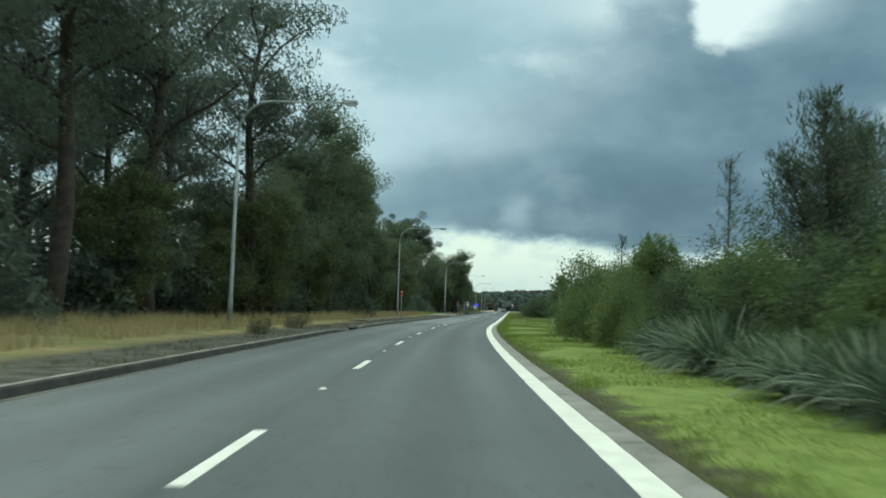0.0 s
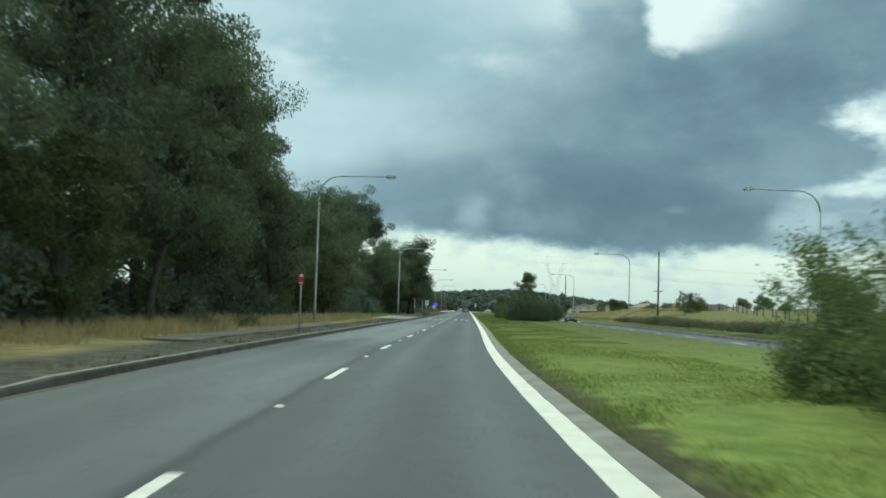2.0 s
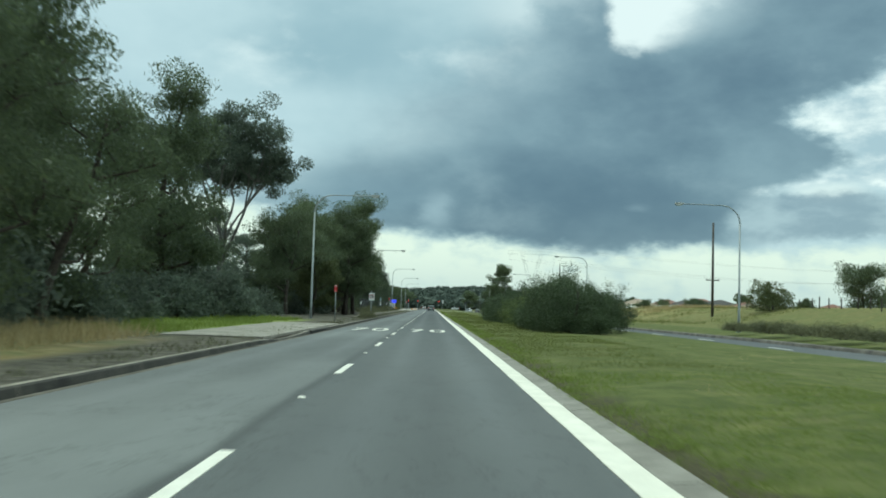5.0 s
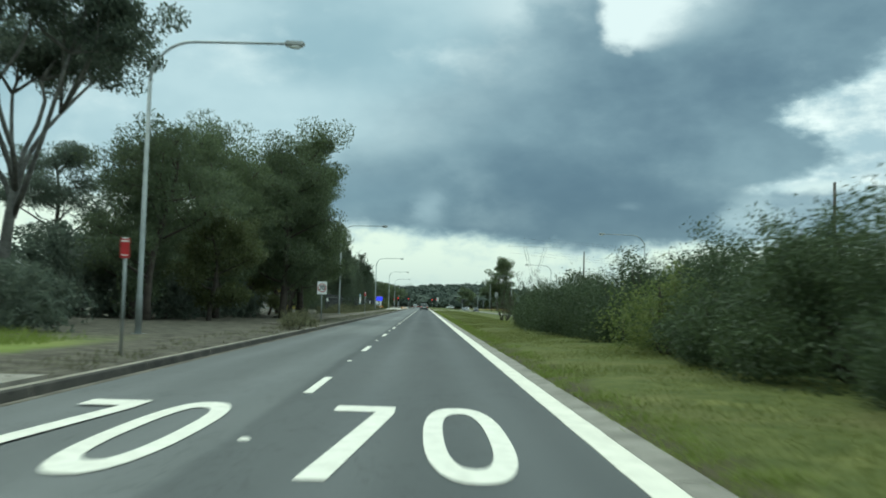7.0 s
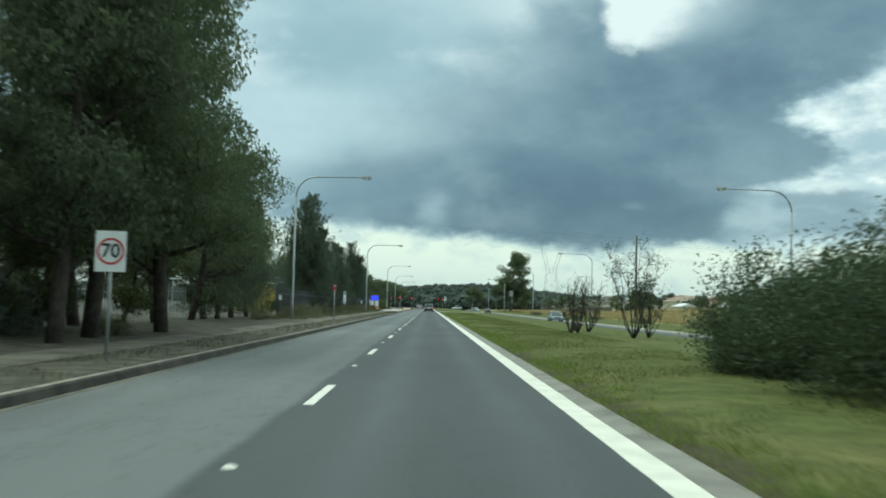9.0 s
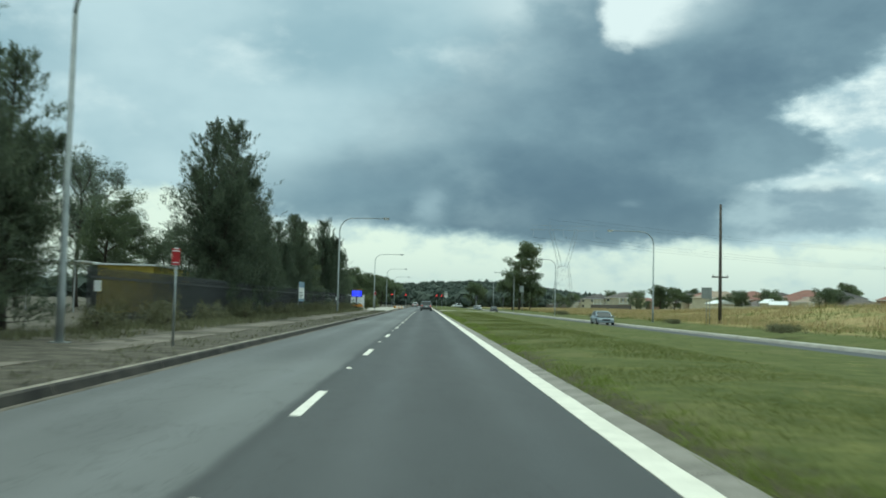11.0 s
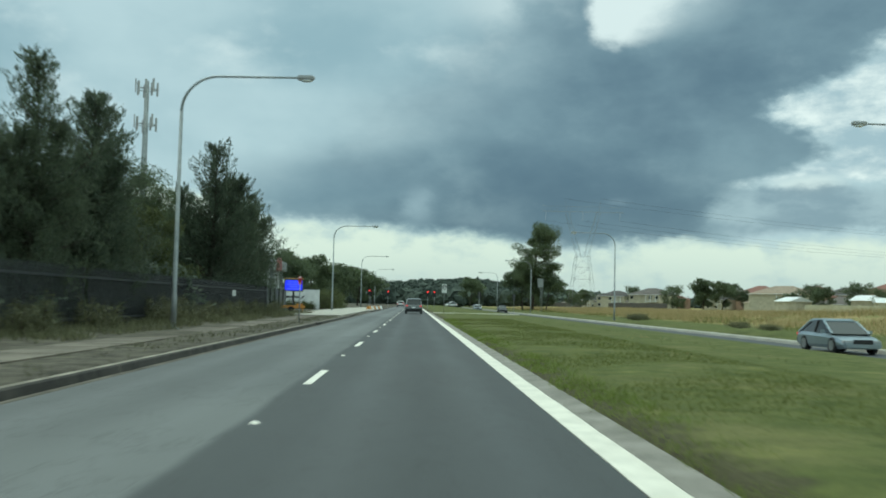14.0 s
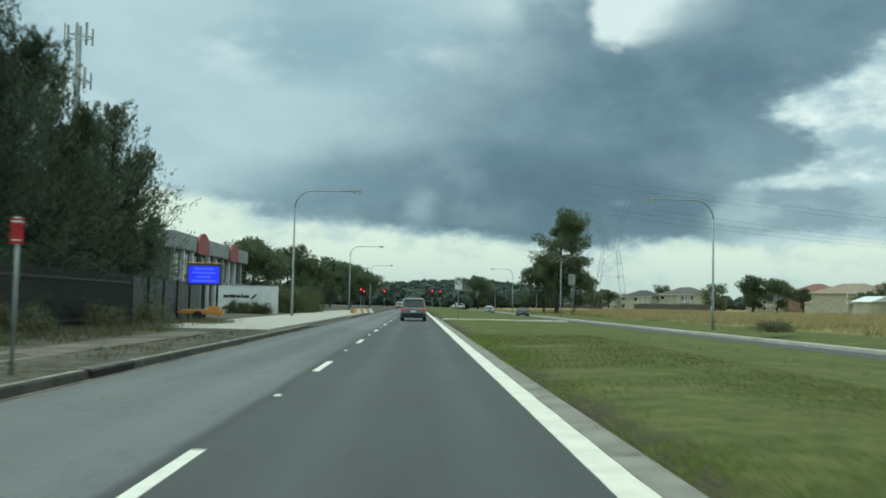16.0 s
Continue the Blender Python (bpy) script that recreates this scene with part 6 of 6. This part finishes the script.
# bare multi-stemmed shrubs on the median
def build_bare(seed, height, n_leaf=700):
    rng = np.random.default_rng(seed)
    ob = thing("bare_shrub", "", "shrub", "bare median shrubs")
    bm = bmesh.new()
    tips = []
    for i in range(8):
        a = rng.uniform(0, 6.283)
        end = np.array([math.cos(a) * height * 0.24, math.sin(a) * height * 0.24, height * rng.uniform(0.55, 0.97)])
        pts = limb(bm, (0, 0, -0.1), end, 0.036, 0.008, rng, 0.10, 6, 5)
        for _ in range(12):
            j = rng.integers(2, 6)
            q = pts[j] + np.append(rng.normal(size=2) * 0.25, rng.uniform(0.25, 0.7))
            limb(bm, pts[j], q, 0.016, 0.005, rng, 0.15, 3, 4)
            tips.append(q)
    tagged(part("branch_tangle", bm, BARK_DARK, ob, smooth=True), kind="stuff")
    tips = np.array(tips)
    pick = rng.integers(0, len(tips), n_leaf)
    held("sparse_leaves", leaves("sparse_leaves", tips[pick] + rng.normal(size=(n_leaf, 3)) * 0.14, rng.normal(size=(n_leaf, 3)), 0.09, 0.04, LEAF_HEDGE_DARK, rng), ob)
    return ob


bare = build_bare(51, 3.0)
scatter(bare, [(217, 8.7, 0.95), (218.5, 9.3, 0.85), (220.5, 10.2, 0.9), (222, 9.7, 0.8), (212.6, 11.6, 0.8)], "thin leafless multi-stemmed shrub on the mown median", 25)
scatter(build_bare(52, 4.3, 2600), [(211.2, 10.6, 1.0)], "tall bare-stemmed shrub with a sparse leafy top", 26)

# low weeds on the left kerb and by the opposite kerb
weed = build_shrub(36, 0.75, 0.7, 1800, GRASS_DULL, (0.20, 0.02), 6, 4)
scatter(weed, [(172, -3.9, 0.9), (177.5, -4.0, 0.75), (70, -8, 0.9), (77, -7.8, 0.8), (36, -5.2, 0.7), (28, -5.0, 0.6), (199, -8.2, 0.8), (226, -8.6, 0.9), (236, -8.4, 1.0), (243, -8.6, 1.1), (251, -8.6, 1.0), (259, -8.8, 1.1), (266, -8.6, 0.9), (274, -8.7, 1.1), (281, -8.9, 1.0), (289, -8.7, 1.1), (295, -8.8, 1.0), (303, -8.8, 1.2), (308, -8.6, 1.0), (315, -8.7, 1.1), (322, -8.8, 1.1), (329, -8.8, 1.0), (335, -9.0, 1.1)],
        "low tussock of dry roadside weeds", 26)
weed2 = build_shrub(37, 0.5, 1.3, 3200, GRASS_DULL, (0.30, 0.025), 6, 4)
scatter(weed2, [(118, 22.6, 1.0), (124, 22.7, 1.1), (131, 22.6, 1.2), (104, 22.6, 1.0), (97, 22.7, 1.0), (140, 22.8, 1.0), (90, 22.8, 1.1), (85, 22.9, 1.2), (80, 22.8, 1.1), (75, 22.9, 1.2), (111, 22.7, 0.8), (136, 22.7, 0.7), (145, 22.8, 0.8), (156, 22.7, 0.7), (69, 22.8, 1.0), (101, 22.8, 0.9), (150, 22.8, 1.0), (262, 22.6, 0.7), (318, 22.7, 0.45), (323, 22.7, 0.5), (350, 22.6, 0.75), (286, 22.6, 0.5), (240, 22.7, 0.9)],
        "clump of rank olive grass beside the opposite kerb", 27)

# thicket that fills the stand on the left
thick = build_shrub(38, 5.2, 3.6, 4500, LEAF_GREY, (0.46, 0.18), 7, 6)
scatter(thick, [(s, -17 - 4 * ((i * 7) % 3), 0.85 + 0.1 * ((i * 5) % 4)) for i, s in enumerate(range(-6, 200, 9))] + [(24, -14.5, 0.9), (33, -14, 0.8), (41, -15, 0.9), (16, -16, 0.9)], "dark tangled thicket under the gum trees", 28)
scatter(build_shrub(39, 2.6, 2.0, 3600, LEAF_GREY, (0.28, 0.12), 7, 6), [(s, -11.5 - ((i * 7) % 4) * 0.7, 0.8 + 0.12 * ((i * 5) % 4)) for i, s in enumerate((268, 274, 280, 286, 292, 298, 304, 310, 316, 322, 328, 334, 340, 42, 50, 57, 64, 72, 80, 88, 97, 105, 112, 119, 127, 136, 145, 153, 161, 168, 184, 192, 197, 201))],
        "dark undergrowth shrub at the edge of the trees", 29)

# trees beyond the forecourt, across the paddock and round bushes
far_gum = build_gum(18, 11.0, 4.5, 0.10, 5000, LEAF_GUM, BARK_DARK, 1.1, 9, (0.65, 0.28))
scatter(far_gum, [(412, -19, 0.75), (424, -21, 0.85), (436, -17, 0.8), (450, -17, 0.8), (466, -14, 0.8), (486, -12, 0.8), (505, -13, 0.8), (530, -10, 0.75), (400, -34, 1.1), (478, 27, 0.9), (468, 31, 0.75), (560, 52, 0.5), (575, 60, 0.55), (590, 45, 0.5), (610, 66, 0.6), (600, 22, 0.95), (402, 128, 0.6), (494, 74.5, 0.72), (490, 78, 0.66), (499, 76, 0.6), (486, 82, 0.42), (446, 84, 0.45), (425, 98, 0.55), (462, 84, 0.38), (575, 84, 0.5), (545, 100, 0.7), (390, 150, 0.8), (470, 140, 0.95), (520, 145, 0.9)],
        "broad dark green tree in the distance", 30)
scatter(build_gum(20, 13.0, 6.0, 0.10, 14000, LEAF_GUM, BARK_DARK, 1.7, 12, (0.5, 0.22)), [(367, 131, 1.1), (373, 146, 0.7)], "broad round-crowned gum tree beyond the paddock", 33)
garden = random.Random(12)
scatter(build_gum(25, 8.0, 3.6, 0.06, 2600, LEAF_GUM, BARK_DARK, 1.2, 9, (0.6, 0.26)), [(s + garden.uniform(-3, 3), lat + garden.uniform(-4, 4), garden.uniform(0.35, 0.8)) for s, lat in
        ((418, 92), (430, 90), (447, 88), (458, 86), (466, 84), (505, 74), (515, 82), (528, 76), (558, 72), (566, 70), (578, 70), (598, 70), (622, 70), (640, 72), (660, 74), (690, 76), (410, 130), (440, 128), (480, 112), (400, 150), (415, 160), (436, 146), (470, 136), (388, 168))],
        "dark garden tree between the houses", 34)
round_bush = build_shrub(40, 5.4, 3.6, 7000, LEAF_YELLOW, (0.3, 0.14), 9, 6, "tree")
scatter(round_bush, [(209, 44.5, 0.74)], "rounded olive-green bush in the paddock", 31)
front_hedge = build_shrub(42, 2.6, 2.0, 5000, LEAF_YELLOW, (0.2, 0.09), 9, 6)
scatter(front_hedge, [(384, -10.5, 1.0), (388, -10.3, 1.0), (392, -10.2, 1.0), (396, -10.0, 0.95), (371.5, -11.4, 0.4), (371.2, -12.6, 0.42), (371.9, -10.6, 0.35)], "clipped green hedge beside the forecourt", 32)


# ---------- grass ----------
def blades(name, s, lat, z, height, width, mat, rng, label, lean=0.5):
    n = len(s)
    xy = rp_np(s, lat)
    p = np.concatenate([xy, z[:, None]], 1)
    a = rng.uniform(0, 6.283, n)
    d = np.stack([np.cos(a), np.sin(a), np.zeros(n)], 1)
    h = height * rng.uniform(0.45, 1.3, n)
    tip = p + np.stack([rng.normal(size=n) * lean * h, rng.normal(size=n) * lean * h, h], 1)
    w = (width * rng.uniform(0.6, 1.4, n))[:, None]
    v = np.stack([p - d * w, p + d * w, tip], 1).reshape(-1, 3)
    ob = new(name, mesh_np(name, v, np.arange(n)[:, None] * 3 + np.arange(3), mat))
    return tagged(ob, label, "grass", kind="stuff")


def median_z(lat):
    return np.interp(lat, [p[0] for p in GROUND_PROFILE], [p[1] for p in GROUND_PROFILE])


rng = np.random.default_rng(77)


def patches(n, s0, s1, l0, l1, cell, keep):
    """Places in a strip, thicker where a smooth random field is high; cell is its size in metres."""
    s, lat = rng.uniform(s0, s1, n), rng.uniform(l0, l1, n)
    k = np.zeros(n)
    for c, amp in ((cell, 1.0), (cell * 0.37, 0.6)):
        grid = rng.normal(size=(int((s1 - s0) / c) + 3, int((l1 - l0) / c) + 3))
        u, v = (s - s0) / c, (lat - l0) / c
        i, j = u.astype(int), v.astype(int)
        fu, fv = u - i, v - j
        fu, fv = fu * fu * (3 - 2 * fu), fv * fv * (3 - 2 * fv)
        k += amp * ((grid[i, j] * (1 - fu) + grid[i + 1, j] * fu) * (1 - fv) + (grid[i, j + 1] * (1 - fu) + grid[i + 1, j + 1] * fu) * fv)
    ok = k + rng.normal(size=n) * 0.4 > keep
    return s[ok], lat[ok]


s, lat = patches(120000, -4, 112, 4.05, 9.0, 1.3, -3.0)
blades("mown_grass", s, lat, median_z(lat) - 0.01, 0.055, 0.007, GRASS_GREEN, rng, "short green mown grass on the median")
s, lat = patches(190000, 112, 335, 4.05, 9.0, 1.1, -2.4)
blades("dull_mown_grass", s, lat, median_z(lat) - 0.01, 0.06, 0.007, GRASS_OLIVE, rng, "short olive mown grass on the median")
# taller tufts and seed heads that the mower missed
s, lat = patches(24000, -4, 112, 4.3, 13, 0.7, 1.7)
blades("median_tufts", s, lat, median_z(lat) - 0.01, 0.13, 0.009, GRASS_GREEN, rng, "taller green tufts in the mown median", 0.6)
s, lat = patches(46000, 112, 335, 4.3, 12, 0.6, 1.7)
blades("olive_tufts", s, lat, median_z(lat) - 0.01, 0.13, 0.009, GRASS_OLIVE, rng, "darker olive tufts in the mown median", 0.6)
s, lat = patches(16000, 40, 335, 4.6, 12, 1.6, 2.0)
blades("pale_seed_heads", s, lat, median_z(lat) - 0.01, 0.16, 0.006, GRASS_DRY, rng, "scattered pale seed heads in the median", 0.4)
s, lat = patches(60000, -4, 335, 3.82, 4.6, 0.6, 0.3)
blades("kerb_grass", s, lat, median_z(lat) - 0.01, 0.11, 0.008, GRASS_GREEN, rng, "ragged grass creeping over the median kerb")
s, lat = patches(70000, 60, 335, 3.72, 4.3, 0.7, 0.3)
blades("kerb_overgrowth", s, lat, median_z(lat) - 0.01, 0.08, 0.007, GRASS_GREEN, rng, "dull grass hanging over the median kerb", 0.9)
s, lat = patches(50000, 8, 122, -13.5, -6.7, 2.5, -0.3)
blades("dry_grass", s, lat, median_z(lat), 0.5, 0.012, GRASS_DRY, rng, "tall straw-coloured grass under the trees", 0.35)
s, lat = patches(20000, 124, 160, -12.5, -7.2, 2.5, -0.4)
blades("green_verge_grass", s, lat, median_z(lat), 0.22, 0.012, GRASS_GREEN, rng, "fresh green grass on the verge")
s, lat = patches(45000, 230, 345, -9.5, -6.8, 1.6, 0.2)
blades("fence_weeds", s, lat, median_z(lat), 0.28, 0.012, GRASS_DULL, rng, "patchy dry weeds along the fence")
s, lat = patches(60000, 200, 520, 25.5, 50, 5.0, 0.1)
blades("green_paddock_grass", s, lat, median_z(lat) + rise(s, lat), 0.4, 0.02, GRASS_OLIVE, rng, "olive grass among the straw in the paddock", 0.4)
s, lat = patches(130000, 255, 520, 27.5, 62, 6.0, 0.0)
blades("paddock_grass", s, lat, median_z(lat) + rise(s, lat), 0.65, 0.022, GRASS_DRY, rng, "tall straw-coloured paddock grass", 0.3)
s, lat = patches(30000, -4, 335, -5.2, -3.6, 0.9, 0.5)
blades("verge_weeds", s, lat, median_z(lat), 0.12, 0.01, GRASS_DULL, rng, "sparse dry weeds behind the kerb")


# ---------- distant woods ----------
def woods(name, s0, s1, l0, l1, n, top, size, label, crest=None, per=110, fine=2):
    """Far trees: uneven solid crowns set with leaf sprays, so that the belt closes below and frays at its top."""
    r = np.random.default_rng(len(name))
    trees = n // per
    ts, tl = r.uniform(s0, s1, trees), r.uniform(l0, l1, trees)
    th = top * r.uniform(0.55, 1.15, trees)
    base = rise(ts, tl) if crest is None else crest(ts, tl)
    foot = np.concatenate([rp_np(ts, tl), base[:, None]], 1)
    bm = bmesh.new()
    bmesh.ops.create_icosphere(bm, subdivisions=fine, radius=1.0)
    ball = np.array([v.co[:] for v in bm.verts])
    tris = np.array([[v.index for v in f.verts] for f in bm.faces])
    bm.free()
    lump = 1 + 0.26 * r.normal(size=(trees, len(ball), 1))
    crown = foot[:, None] + (ball[None] * lump * np.array([0.48, 0.48, 0.46]) + np.array([0, 0, 0.46])) * th[:, None, None]
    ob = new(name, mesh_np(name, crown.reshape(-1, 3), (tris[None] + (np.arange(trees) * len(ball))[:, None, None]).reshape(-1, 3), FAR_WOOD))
    tagged(ob, label, "woodland", kind="stuff")
    pick = r.integers(0, trees, n)
    d = r.normal(size=(n, 3))
    d /= np.linalg.norm(d, axis=1, keepdims=True)
    c = foot[pick] + (d * np.array([0.52, 0.52, 0.47]) * r.uniform(0.8, 1.12, (n, 1)) + np.array([0, 0, 0.48])) * th[pick][:, None]
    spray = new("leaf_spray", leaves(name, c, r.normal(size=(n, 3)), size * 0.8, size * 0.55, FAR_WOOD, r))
    spray.parent = ob
    return tagged(spray, kind="stuff")


def ridge(s, lat):
    return 27 * np.exp(-((s - 1650) / 420) ** 2) * (0.75 + 0.25 * np.sin(lat * 0.006 + 1.0) + 0.12 * np.sin(lat * 0.017)) * np.exp(-(np.maximum(lat - 40, 0) / 260) ** 2)


def build_hill():
    ss, ll = np.linspace(1050, 2300, 26), np.linspace(-900, 1100, 50)
    verts = [(*rp_np(np.array([s]), np.array([l]))[0], float(ridge(s, l)) - 0.5) for s in ss for l in ll]
    k = len(ll)
    faces = [(i * k + j, i * k + j + 1, (i + 1) * k + j + 1, (i + 1) * k + j) for i in range(len(ss) - 1) for j in range(k - 1)]
    ob = new("backdrop_hill", mesh_np("backdrop_hill", verts, faces, HILL_WOOD, None, True))
    tagged(ob, "low wooded ridge on the horizon", "hill", kind="structure")


build_hill()
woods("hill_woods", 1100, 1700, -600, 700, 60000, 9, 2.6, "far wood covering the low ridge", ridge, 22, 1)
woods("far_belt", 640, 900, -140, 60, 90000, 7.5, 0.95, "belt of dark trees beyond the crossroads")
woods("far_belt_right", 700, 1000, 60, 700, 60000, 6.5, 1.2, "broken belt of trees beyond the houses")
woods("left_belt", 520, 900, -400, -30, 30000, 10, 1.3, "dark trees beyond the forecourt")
